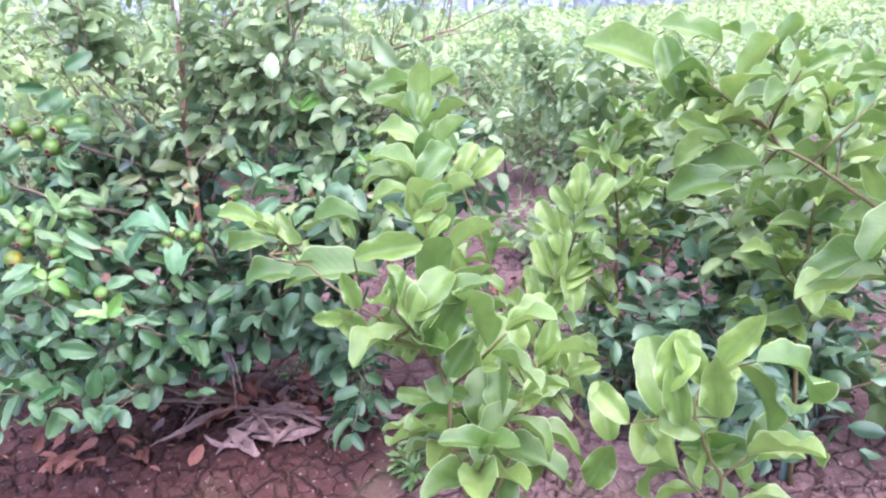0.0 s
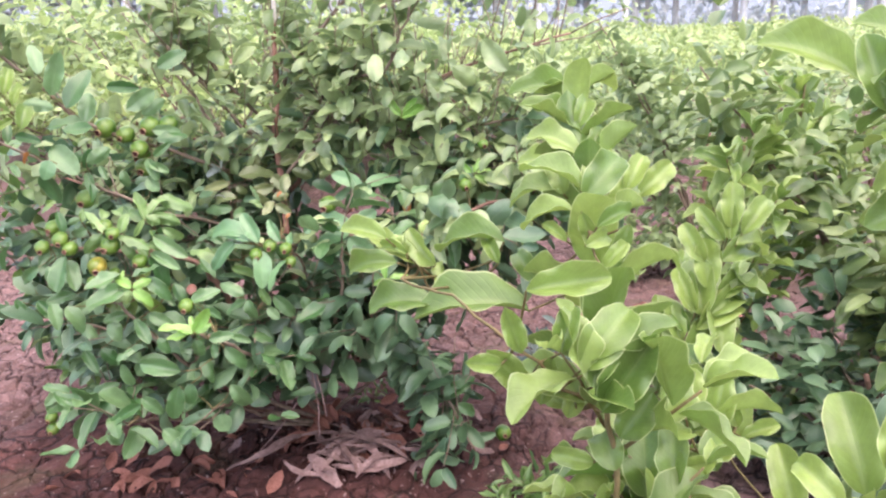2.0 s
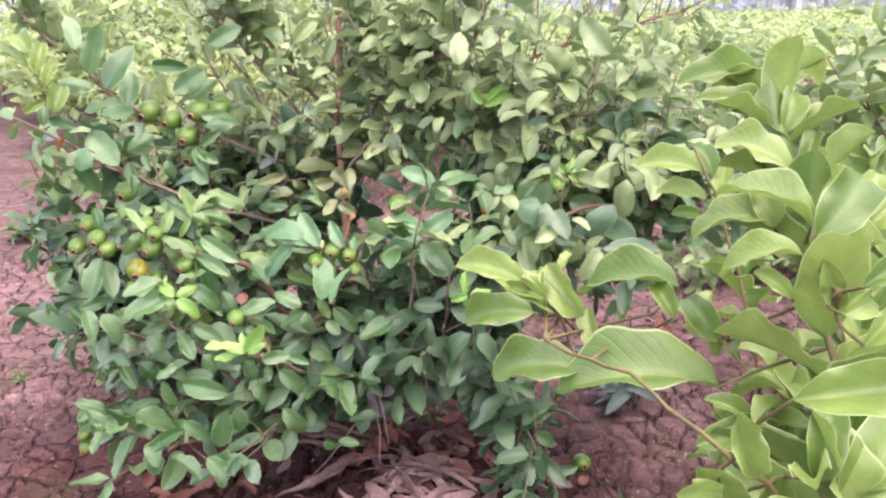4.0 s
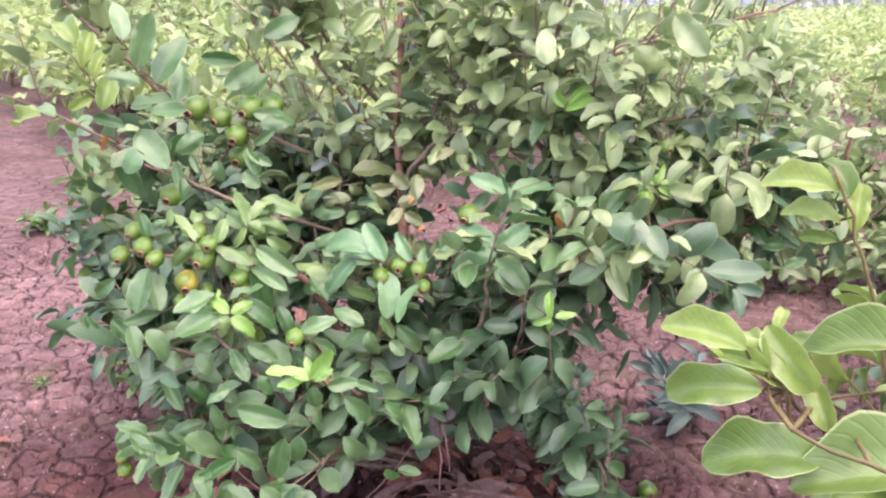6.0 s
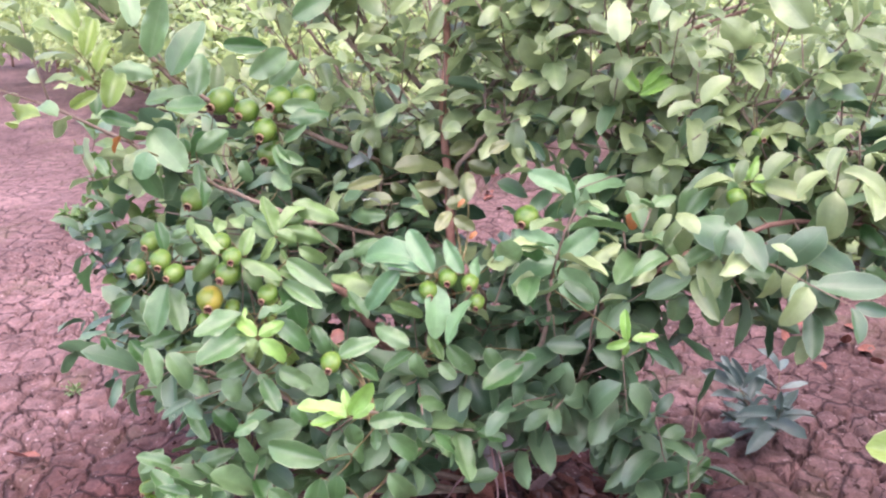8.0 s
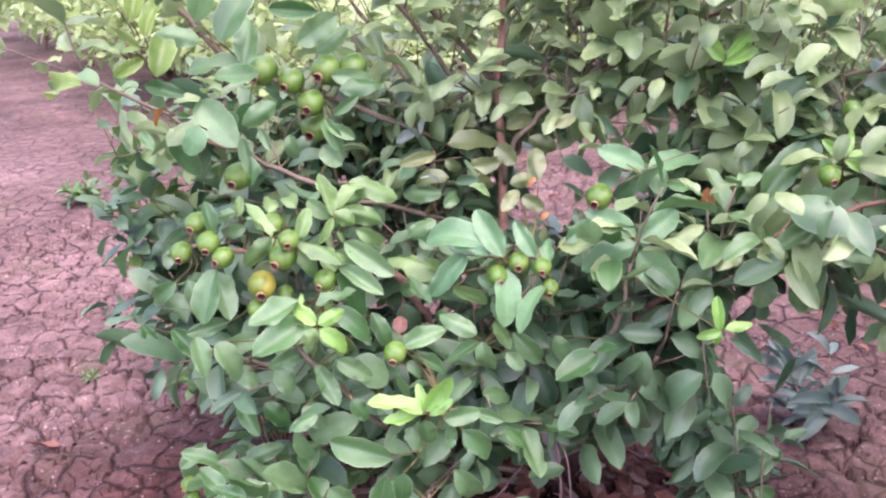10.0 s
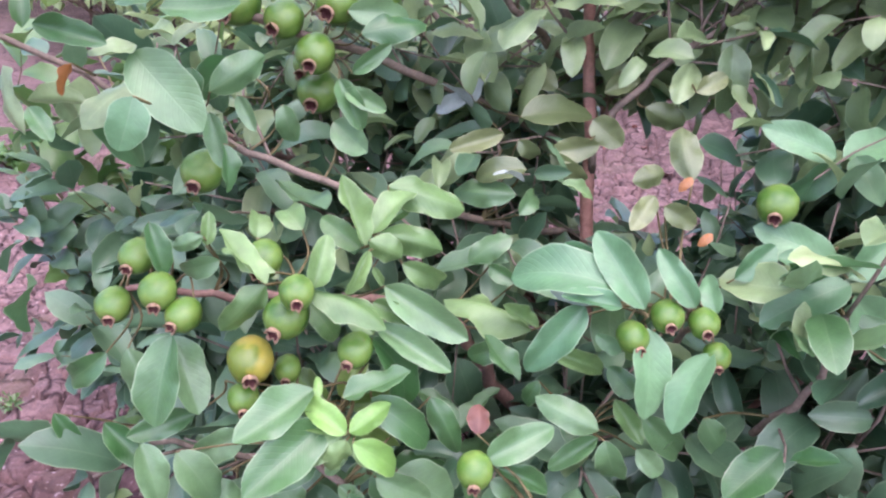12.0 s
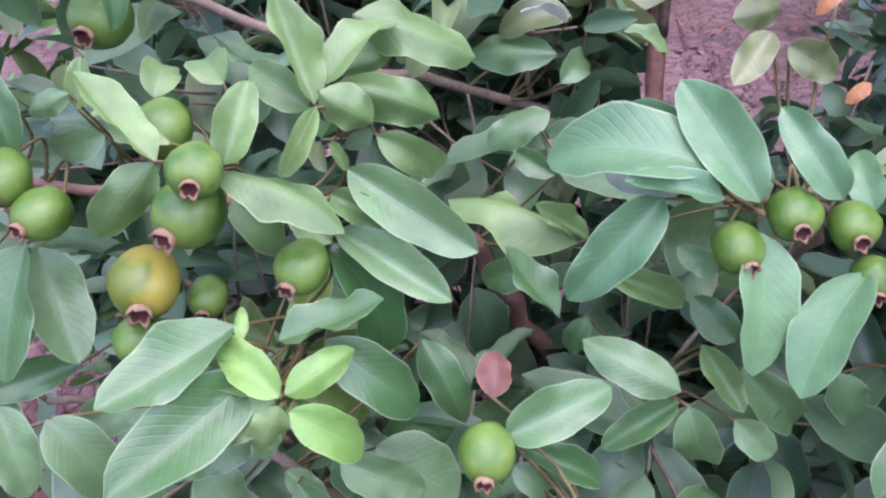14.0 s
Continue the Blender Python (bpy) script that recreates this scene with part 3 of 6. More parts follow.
def limb(points, r0, r1, twigs, size=0.085, start=0.35, spread=1.0, pairs=3, length=0.13, name="limb", end_twig=True):
    ob, line = branch(name, local(points), r0, r1, TRUNK if name == "trunk" else BARK if r0 > 0.006 else TWIG, bush)
    line = [p + B for p in line]
    LIMB_POINTS.extend(line)
    r = leaves.r
    for k in range(twigs):
        p, d = along(line, start + (1 - start) * (k + 0.5 + r.uniform(-0.3, 0.3)) / twigs)
        s = d.cross(UP).normalized() if abs(d.z) < 0.95 else Vector((1, 0, 0))
        s.rotate(Matrix.Rotation(r.uniform(0, 6.28), 3, d))
        if p.z > 0.78 + 0.22 * r.rand():
            leaves.twig(p, d * 0.3 + s * spread * 0.6 + UP * 1.1, length * r.uniform(0.8, 1.4), pairs + 1, size, droop=-0.05, open_angle=50, up=0.1)
        else:
            leaves.twig(p, d * 0.55 + s * spread + UP * 0.35, length * r.uniform(0.7, 1.3), pairs, size)
    if end_twig:
        p, d = along(line, 0.999)
        leaves.twig(p, d, length, pairs, size)
    return line


limb([(-0.01, 0.35, -0.05), (-0.04, 0.345, 0.3), (-0.062, 0.335, 0.6), (-0.072, 0.345, 0.85), (-0.072, 0.4, 1.16), (-0.08, 0.42, 1.45)], 0.0125, 0.005, 18, start=0.52, length=0.17, name="trunk")
limb([(-0.065, 0.335, 0.7), (-0.04, 0.31, 0.78), (0.02, 0.3, 0.845), (0.085, 0.3, 0.9), (0.15, 0.28, 1.02)], 0.0055, 0.003, 8, start=0.45, length=0.12)
limb([(-0.02, 0.36, 0.03), (-0.2, 0.2, 0.16), (-0.4, 0.03, 0.26), (-0.46, 0.0, 0.25)], 0.008, 0.003, 12, start=0.3)
limb([(-0.02, 0.36, 0.12), (-0.13, 0.22, 0.37), (-0.18, 0.15, 0.5), (-0.21, 0.1, 0.59), (-0.3, 0.05, 0.64), (-0.42, 0.0, 0.66), (-0.52, -0.03, 0.68)], 0.011, 0.003, 7, start=0.6)
limb([(-0.06, 0.4, 0.58), (-0.2, 0.24, 0.66), (-0.36, 0.125, 0.745), (-0.45, 0.1, 0.795), (-0.54, 0.06, 0.855), (-0.7, 0.0, 0.95)], 0.0052, 0.003, 6, start=0.45)
limb([(-0.075, 0.41, 0.7), (-0.3, 0.28, 0.84), (-0.475, 0.15, 0.936), (-0.545, 0.1, 1.02), (-0.6, 0.05, 1.1), (-0.66, 0.0, 1.2)], 0.006, 0.003, 9, start=0.35)
limb([(-0.08, 0.42, 0.85), (-0.25, 0.38, 1.08), (-0.38, 0.3, 1.3)], 0.006, 0.003, 12, start=0.25, length=0.16)
limb([(-0.08, 0.42, 0.78), (-0.22, 0.33, 0.98), (-0.3, 0.24, 1.12)], 0.006, 0.003, 12, start=0.25, length=0.16)
limb([(0.0, 0.34, 0.1), (0.1, 0.14, 0.4), (0.155, 0.05, 0.57), (0.166, 0.02, 0.67)], 0.006, 0.003, 6, start=0.5)
limb([(0.0, 0.34, 0.2), (0.04, 0.14, 0.55), (0.03, 0.05, 0.65), (0.01, 0.02, 0.67)], 0.005, 0.002, 3, start=0.5, end_twig=False)
limb([(0.0, 0.35, 0.15), (0.15, 0.2, 0.45), (0.3, 0.1, 0.64), (0.5, 0.12, 0.74), (0.72, 0.2, 0.72)], 0.008, 0.003, 16, start=0.45)
limb([(-0.07, 0.41, 0.72), (0.02, 0.46, 0.84), (0.2, 0.45, 0.95), (0.45, 0.4, 1.05), (0.7, 0.4, 1.12)], 0.007, 0.003, 13, start=0.25, length=0.16)
limb([(0.03, 0.44, 0.8), (0.2, 0.36, 0.86), (0.4, 0.3, 0.9), (0.62, 0.28, 0.92)], 0.006, 0.003, 11, start=0.25, length=0.15)
limb([(-0.08, 0.42, 0.8), (0.08, 0.34, 1.0), (0.25, 0.24, 1.05), (0.32, 0.2, 1.2)], 0.006, 0.003, 14, start=0.25, length=0.15)
limb([(-0.07, 0.42, 1.0), (0.1, 0.4, 1.2), (0.3, 0.36, 1.32), (0.5, 0.34, 1.4)], 0.006, 0.003, 14, start=0.2, length=0.16)
limb([(0.0, 0.35, 0.05), (0.2, 0.25, 0.24), (0.36, 0.17, 0.24), (0.46, 0.1, 0.1)], 0.006, 0.0025, 9, start=0.4, size=0.065)
limb([(0.0, 0.32, 0.08), (-0.05, 0.08, 0.34), (-0.08, -0.12, 0.48), (-0.09, -0.22, 0.54)], 0.006, 0.003, 11, start=0.35)
limb([(0.0, 0.32, 0.06), (-0.18, 0.02, 0.32), (-0.28, -0.09, 0.5), (-0.33, -0.11, 0.57)], 0.006, 0.003, 12, start=0.35)
limb([(0.0, 0.32, 0.04), (-0.22, 0.08, 0.18), (-0.32, -0.08, 0.26), (-0.3, -0.18, 0.3)], 0.006, 0.003, 15, start=0.3)
limb([(0.0, 0.32, 0.04), (-0.1, 0.12, 0.18), (-0.13, -0.03, 0.28), (-0.12, -0.13, 0.32)], 0.006, 0.003, 13, start=0.3)
limb([(0.0, 0.32, 0.1), (-0.25, 0.08, 0.36), (-0.42, 0.0, 0.46), (-0.52, -0.04, 0.5)], 0.006, 0.003, 13, start=0.3)
limb([(0.0, 0.34, 0.12), (0.12, 0.2, 0.32), (0.2, 0.12, 0.42), (0.22, 0.06, 0.5)], 0.006, 0.003, 7, start=0.5)
limb([(-0.02, 0.38, 0.2), (0.12, 0.55, 0.4), (0.32, 0.75, 0.72), (0.36, 0.8, 1.0)], 0.008, 0.003, 10)
limb([(-0.05, 0.4, 0.3), (-0.25, 0.55, 0.6), (-0.42, 0.6, 0.85), (-0.5, 0.6, 1.0)], 0.008, 0.003, 12)
limb([(-0.05, 0.4, 0.4), (-0.3, 0.42, 0.6), (-0.5, 0.35, 0.7), (-0.66, 0.3, 0.78)], 0.007, 0.003, 12)

for pts, n in (([(-0.05, 0.4, 0.3), (-0.2, 0.36, 0.5), (-0.35, 0.3, 0.62), (-0.5, 0.26, 0.66)], 14), ([(-0.05, 0.4, 0.45), (-0.2, 0.45, 0.7), (-0.35, 0.5, 0.8), (-0.5, 0.5, 0.85)], 14),
               ([(-0.06, 0.41, 0.55), (-0.25, 0.5, 0.8), (-0.4, 0.55, 1.0), (-0.55, 0.6, 1.15)], 14), ([(-0.07, 0.42, 0.8), (-0.15, 0.6, 1.0), (-0.2, 0.7, 1.2)], 12),
               ([(-0.02, 0.38, 0.25), (0.2, 0.45, 0.45), (0.4, 0.45, 0.6), (0.65, 0.42, 0.72)], 14), ([(0.02, 0.46, 0.84), (0.25, 0.6, 0.95), (0.45, 0.65, 1.05), (0.7, 0.7, 1.1)], 10),
               ([(-0.07, 0.42, 0.95), (0.1, 0.55, 1.15), (0.3, 0.6, 1.25), (0.5, 0.6, 1.35)], 14), ([(-0.05, 0.4, 0.35), (-0.1, 0.55, 0.6), (-0.15, 0.68, 0.74), (-0.2, 0.8, 0.85)], 20),
               ([(-0.05, 0.4, 0.4), (-0.22, 0.45, 0.6), (-0.35, 0.5, 0.7), (-0.55, 0.5, 0.76)], 20), ([(-0.02, 0.38, 0.2), (0.18, 0.5, 0.42), (0.32, 0.55, 0.62), (0.5, 0.55, 0.8)], 20), ([(0.0, 0.36, 0.12), (-0.15, 0.28, 0.3), (-0.3, 0.2, 0.42), (-0.45, 0.15, 0.48)], 14),
               ([(0.2, 0.36, 0.86), (0.35, 0.3, 0.8), (0.5, 0.28, 0.78), (0.68, 0.3, 0.8)], 12), ([(0.0, 0.34, 0.1), (-0.05, 0.2, 0.3), (-0.08, 0.12, 0.42), (-0.06, 0.05, 0.5)], 11)):
    limb(pts, 0.006, 0.0025, n, start=0.25, length=0.15)


# inner twigs, so that the bush closes up
inner = np.random.RandomState(21)
for n, low, high in ((140, (-0.7, 0.15, 0.3), (0.8, 0.9, 0.85)), (30, (-0.7, 0.1, 0.85), (0.8, 0.8, 1.45)), (90, (-0.6, -0.05, 0.08), (-0.02, 0.35, 0.5)), (40, (0.2, 0.1, 0.5), (0.8, 0.5, 0.8)),
                     (110, (0.0, 0.15, 0.25), (0.75, 0.8, 0.95)), (50, (0.08, 0.1, 0.5), (0.4, 0.6, 0.9)), (40, (-0.45, 0.2, 0.7), (0.0, 0.6, 1.0)), (70, (-0.6, 0.3, 0.55), (-0.05, 0.9, 0.85)), (60, (0.15, 0.2, 0.55), (0.7, 0.7, 0.85)), (30, (0.12, 0.1, 0.12), (0.5, 0.45, 0.45))):
    pool = [p for p in LIMB_POINTS if all(low[i] < p[i] < high[i] for i in range(3))]
    for k in range(n):
        p = pool[inner.randint(len(pool))]
        v = Vector(inner.normal(0, 1, 3))
        if p.z > 0.78 + 0.22 * inner.rand():
            leaves.twig(p, v.normalized() * 0.7 + UP, inner.uniform(0.14, 0.26), 4, 0.085, droop=-0.05, open_angle=50, radius=0.0018, up=0.1)
        else:
            leaves.twig(p, v.normalized() + UP * 0.3, inner.uniform(0.14, 0.26), 4, 0.085, radius=0.0018)


# ---- leaf sprays that the camera passes near ----
SINGLE = {"OLD": FINE_OLD, "YOUNG": FINE_YOUNG, "OLIVE": FINE_OLIVE, "RED": FINE_RED, "FRESH": FINE_FRESH, "AMBER": FINE_AMBER, "SAP": FINE_SAP, "SAPC": CURL_SAP, "MINT": FINE_MINT, "BROWN": FINE_BROWN, "PALE": FINE_PALE, "GREY": FINE_GREY}
AMBER, FRESH = "AMBER", "FRESH"
OLD, YOUNG, OLIVE, RED, SAP, SAPC = "OLD", "YOUNG", "OLIVE", "RED", "SAP", "SAPC"
pick = np.random.RandomState(40)


def spray(plant, kind, rows, tied=True):
    """Single leaves: base, tip, width, turn about the midrib. A thin twig ties each spray to the nearest wood."""
    ob, points, stalks = plant
    inv = Matrix.Translation(-ob.location)
    mid = Vector((0, 0, 0))
    for bx, by, bz, tx, ty, tz, width, turn in rows:
        b, t = Vector((bx, by, bz)), Vector((tx, ty, tz))
        d = (t - b).normalized()
        n = (UP - d * UP.dot(d)).normalized()
        n.rotate(Matrix.Rotation(radians(turn), 3, d))
        leaf = new("leaf", SINGLE[kind][pick.randint(len(SINGLE[kind]))])
        leaf.parent = ob
        leaf.matrix_local = inv @ leaf_matrix(b, t - b, n, (t - b).length * 1.04, width * (0.8 if kind == YOUNG else 1.0))
        mid += b / len(rows)
    if not tied:
        return
    for row in rows:
        b = Vector(row[:3])
        near = min(points, key=lambda p: (p - b).length)
        foot = mid if (b - mid).length < min(0.06, (near - b).length) else near
        if (foot - b).length < 0.12:
            bend = (foot + b) / 2 + Vector((0, 0.025, -0.012))
            stalks.append([foot, bend, b])
    near = min(points, key=lambda p: (p - mid).length)
    if (near - mid).length < 0.2:
        stalks.append([near, (near + mid) / 2 + Vector((0, 0.05, -0.02)), mid])


def stalks_of(plant, material, radius=0.0011):
    ob, points, stalks = plant
    verts, faces = [], []
    for line in stalks:
        pts = [p - ob.location for p in smooth_line(line, 4)]
        v, f = tube_data(pts, [radius * (1.4 - 0.6 * i / len(pts)) for i in range(len(pts))], 5)
        faces.extend([tuple(i + len(verts) for i in q) for q in f])
        verts.extend(v)
    st = new("stalk_growth", mesh_from("stalk_growth", verts, faces, material))
    st.parent = ob
    tagged(st, kind="stuff")


BUSH = (bush, LIMB_POINTS, [])
sap_base = Vector((0.72, -0.9, 0))
sapling_near = thing("guava_sapling", sap_base, "young guava sapling with large curling yellow-green leaves", "sapling", "guava saplings")
_, line_a = branch("stem", [Vector(p) - sap_base for p in [(0.72, -0.9, -0.03), (0.72, -0.92, 0.3), (0.70, -0.96, 0.6), (0.68, -0.95, 0.78), (0.67, -0.85, 0.9), (0.665, -0.75, 0.99), (0.657, -0.67, 1.058)]], 0.0042, 0.002, STEM, sapling_near)
column_line = [p + sap_base for p in line_a]
_, line_b = branch("side_stem", [Vector(p) - sap_base for p in [(0.68, -0.95, 0.74), (0.6, -0.98, 0.83), (0.52, -0.93, 0.87), (0.46, -0.87, 0.87)]], 0.002, 0.0013, STEM, sapling_near)
_, line_c = branch("side_stem", [Vector(p) - sap_base for p in [(0.72, -0.92, 0.45), (0.78, -0.88, 0.6), (0.85, -0.8, 0.66)]], 0.002, 0.0013, STEM, sapling_near)
SAPLING = (sapling_near, [p + sap_base for p in line_a + line_b + line_c], [])
sec_base = Vector((1.5, -0.78, 0))
sapling_second = thing("guava_sapling", sec_base, "tall young guava sapling with arching yellow-green leaves", "sapling", "guava saplings")
_, line_a = branch("stem", [Vector(p) - sec_base for p in [(1.5, -0.78, -0.03), (1.5, -0.76, 0.45), (1.4, -0.7, 0.78), (1.2, -0.66, 0.95), (1.13, -0.63, 1.01), (1.09, -0.59, 1.06)]], 0.0045, 0.002, STEM, sapling_second)
_, line_b = branch("side_stem", [Vector(p) - sec_base for p in [(1.49, -0.75, 0.5), (1.42, -0.71, 0.68), (1.34, -0.7, 0.78)]], 0.004, 0.002, STEM, sapling_second)
fourth_base = Vector((1.1, -0.86, 0))
sapling_fourth = thing("guava_sapling", fourth_base, "low guava sapling with broad wavy green leaves", "sapling", "guava saplings")
_, line_f = branch("stem", [Vector(p) - fourth_base for p in [(1.1, -0.86, -0.03), (1.09, -0.88, 0.3), (1.05, -0.92, 0.52), (1.0, -0.95, 0.66)]], 0.0045, 0.002, STEM, sapling_fourth)
third_base = Vector((0.82, -0.28, 0))
sapling_third = thing("guava_sapling", third_base, "young guava sapling with upright green leaves", "sapling", "guava saplings")
_, line_d = branch("stem", [Vector(p) - third_base for p in [(0.82, -0.28, -0.03), (0.83, -0.28, 0.3), (0.87, -0.32, 0.55), (0.93, -0.37, 0.75)]], 0.004, 0.0025, STEM, sapling_third)
_, line_e = branch("side_stem", [Vector(p) - third_base for p in [(0.83, -0.28, 0.3), (0.77, -0.25, 0.6), (0.71, -0.23, 0.8), (0.66, -0.22, 0.92)]], 0.0035, 0.002, STEM, sapling_third)
THIRD = (sapling_third, [p + third_base for p in line_d + line_e], [])
SECOND = (sapling_second, [p + sec_base for p in line_a + line_b], [])
FOURTH = (sapling_fourth, [p + fourth_base for p in line_f], [])
spray(BUSH, FRESH, [  # cluster
    (-0.35, -0.085, 0.723, -0.397, -0.08, 0.761, 1, -7), (-0.345, -0.075, 0.73, -0.384, -0.062, 0.771, 1, 4),
    (-0.306, -0.09, 0.725, -0.293, -0.073, 0.767, 1.13, 59), (-0.351, -0.085, 0.722, -0.384, -0.12, 0.681, 0.87, -67),
    (-0.378, -0.03, 0.742, -0.374, -0.011, 0.772, 1.51, 42), (-0.338, -0.016, 0.747, -0.367, -0.004, 0.776, 1.39, -43),
    (-0.422, -0.044, 0.738, -0.418, -0.035, 0.767, 1.04, 59), (-0.313, -0.087, 0.72, -0.237, -0.086, 0.717, 1, 6),
    (-0.267, -0.041, 0.688, -0.232, -0.05, 0.675, 1.18, 55), (-0.264, -0.058, 0.664, -0.287, -0.055, 0.687, 1.44, -52),
    (-0.326, -0.05, 0.687, -0.293, -0.068, 0.661, 1.16, 34)])
spray(BUSH, FRESH, [  # node
    (-0.273, -0.036, 0.742, -0.301, -0.019, 0.798, 1, 0), (-0.279, -0.022, 0.75, -0.294, -0.004, 0.792, 0.85, -5),
    (-0.267, -0.029, 0.752, -0.239, -0.007, 0.802, 1, 30), (-0.261, -0.028, 0.752, -0.191, -0.02, 0.739, 0.85, 56),
    (-0.267, -0.042, 0.751, -0.234, -0.045, 0.733, 1.42, 63), (-0.265, -0.054, 0.746, -0.277, -0.084, 0.718, 0.89, -44),
    (-0.28, -0.028, 0.736, -0.317, -0.025, 0.764, 1.04, -60), (-0.271, 0.004, 0.75, -0.236, 0.011, 0.76, 1.01, 78),
    (-0.261, 0.015, 0.782, -0.18, 0.016, 0.766, 0.85, 59), (-0.27, -0.023, 0.715, -0.26, -0.032, 0.701, 1.19, 29),
    (-0.244, -0.014, 0.716, -0.192, -0.016, 0.691, 0.92, 65)])
spray(BUSH, OLD, [  # below node
    (-0.257, -0.035, 0.702, -0.18, -0.048, 0.66, 0.92, 57), (-0.264, -0.047, 0.666, -0.193, -0.063, 0.637, 0.85, 34),
    (-0.266, -0.055, 0.658, -0.195, -0.07, 0.61, 1, 10), (-0.281, -0.11, 0.628, -0.224, -0.089, 0.64, 1, 20),
    (-0.307, -0.11, 0.635, -0.356, -0.169, 0.611, 1, -16), (-0.292, -0.123, 0.613, -0.35, -0.189, 0.578, 0.86, -51),
    (-0.258, -0.1, 0.623, -0.191, -0.117, 0.586, 0.86, 43), (-0.281, -0.126, 0.604, -0.318, -0.127, 0.636, 1.03, -48),
    (-0.281, -0.132, 0.605, -0.312, -0.154, 0.588, 0.95, -54), (-0.28, -0.135, 0.6, -0.285, -0.15, 0.569, 0.99, -37)])
spray(BUSH, YOUNG, [  # star shoot
    (-0.272, -0.138, 0.611, -0.311, -0.127, 0.64, 1.21, -36), (-0.269, -0.137, 0.612, -0.233, -0.118, 0.633, 1.22, 56),
    (-0.264, -0.145, 0.608, -0.213, -0.145, 0.579, 1.11, 46), (-0.301, -0.116, 0.63, -0.304, -0.105, 0.648, 0.92, 10)])
spray(BUSH, OLD, [  # left
    (-0.44, -0.096, 0.672, -0.452, -0.144, 0.607, 1, -7), (-0.454, -0.073, 0.656, -0.417, -0.111, 0.603, 0.99, 2),
    (-0.435, -0.087, 0.58, -0.492, -0.11, 0.564, 0.85, -49), (-0.441, -0.123, 0.562, -0.387, -0.14, 0.515, 1.02, 24),
    (-0.473, -0.126, 0.57, -0.444, -0.153, 0.523, 1.02, 0), (-0.466, -0.06, 0.765, -0.443, -0.083, 0.728, 0.96, 3),
    (-0.421, -0.049, 0.749, -0.451, -0.066, 0.739, 0.85, -77), (-0.416, -0.033, 0.718, -0.458, -0.054, 0.706, 0.95, -76),
    (-0.32, -0.085, 0.532, -0.364, -0.111, 0.52, 1.07, -52), (-0.393, -0.078, 0.555, -0.438, -0.107, 0.54, 1.09, -58),
    (-0.293, -0.107, 0.526, -0.266, -0.113, 0.508, 1.03, 34), (-0.262, -0.096, 0.535, -0.236, -0.104, 0.504, 1.21, 36)])
spray(BUSH, OLD, [  # middle
    (-0.242, -0.077, 0.526, -0.185, -0.083, 0.495, 1.44, 43), (-0.213, -0.054, 0.597, -0.174, -0.08, 0.552, 0.85, 23),
    (-0.154, -0.102, 0.568, -0.096, -0.085, 0.598, 0.93, 49), (-0.145, -0.087, 0.547, -0.092, -0.089, 0.531, 0.85, 38),
    (-0.151, -0.093, 0.539, -0.123, -0.104, 0.522, 1.07, 41), (-0.151, 0.182, 0.717, -0.221, 0.16, 0.736, 0.85, -61),
    (-0.146, 0.174, 0.696, -0.117, 0.194, 0.728, 1.04, 57), (-0.151, 0.131, 0.686, -0.199, 0.103, 0.679, 1, -29),
    (-0.143, 0.082, 0.655, -0.172, 0.082, 0.672, 1.22, -70), (-0.148, 0.007, 0.621, -0.185, -0.011, 0.615, 1.21, -58),
    (-0.131, -0.016, 0.597, -0.171, -0.005, 0.634, 1, -3)])
spray(BUSH, "MINT", [  # fruit spray
    (-0.047, -0.004, 0.698, -0.142, -0.002, 0.742, 1, -30), (-0.042, 0.014, 0.687, -0.093, 0.023, 0.727, 1.02, -72),
    (-0.019, -0.009, 0.681, -0.063, 0.014, 0.746, 0.85, -47), (-0.04, -0.016, 0.685, -0.092, -0.026, 0.701, 1, -34),
    (-0.073, -0.017, 0.684, -0.124, -0.057, 0.635, 0.86, -44), (0.028, 0.002, 0.68, -0.007, 0.011, 0.731, 0.85, -69),
    (0.05, 0.013, 0.669, 0.035, 0.026, 0.706, 1.02, -60), (-0.015, -0.007, 0.66, -0.002, -0.054, 0.591, 1, -13),
    (0.046, -0.014, 0.642, -0.002, -0.059, 0.595, 1, 14), (-0.034, 0.008, 0.624, -0.058, 0.004, 0.641, 1.13, -75)])
spray(BUSH, OLD, [  # under spray
    (-0.054, -0.044, 0.567, -0.11, -0.051, 0.602, 0.97, -63), (-0.053, -0.031, 0.549, -0.098, -0.05, 0.522, 0.92, -43),
    (-0.047, -0.039, 0.552, -0.032, -0.068, 0.511, 1.18, 28), (-0.007, 0.024, 0.541, 0.041, 0.01, 0.494, 1.02, 61),
    (-0.013, -0.011, 0.523, 0.014, -0.018, 0.499, 1.24, 58), (0.058, 0.036, 0.534, 0.084, 0.019, 0.491, 1.02, 59),
    (-0.014, 0.024, 0.563, -0.042, 0.028, 0.59, 1.39, -67), (-0.113, 0.014, 0.579, -0.13, -0.005, 0.554, 1.02, -35),
    (-0.085, 0.007, 0.549, -0.068, -0.015, 0.52, 1.06, 32), (-0.245, -0.04, 0.567, -0.219, -0.056, 0.544, 1.03, 33),
    (-0.293, -0.082, 0.508, -0.262, -0.07, 0.532, 0.97, 56)])
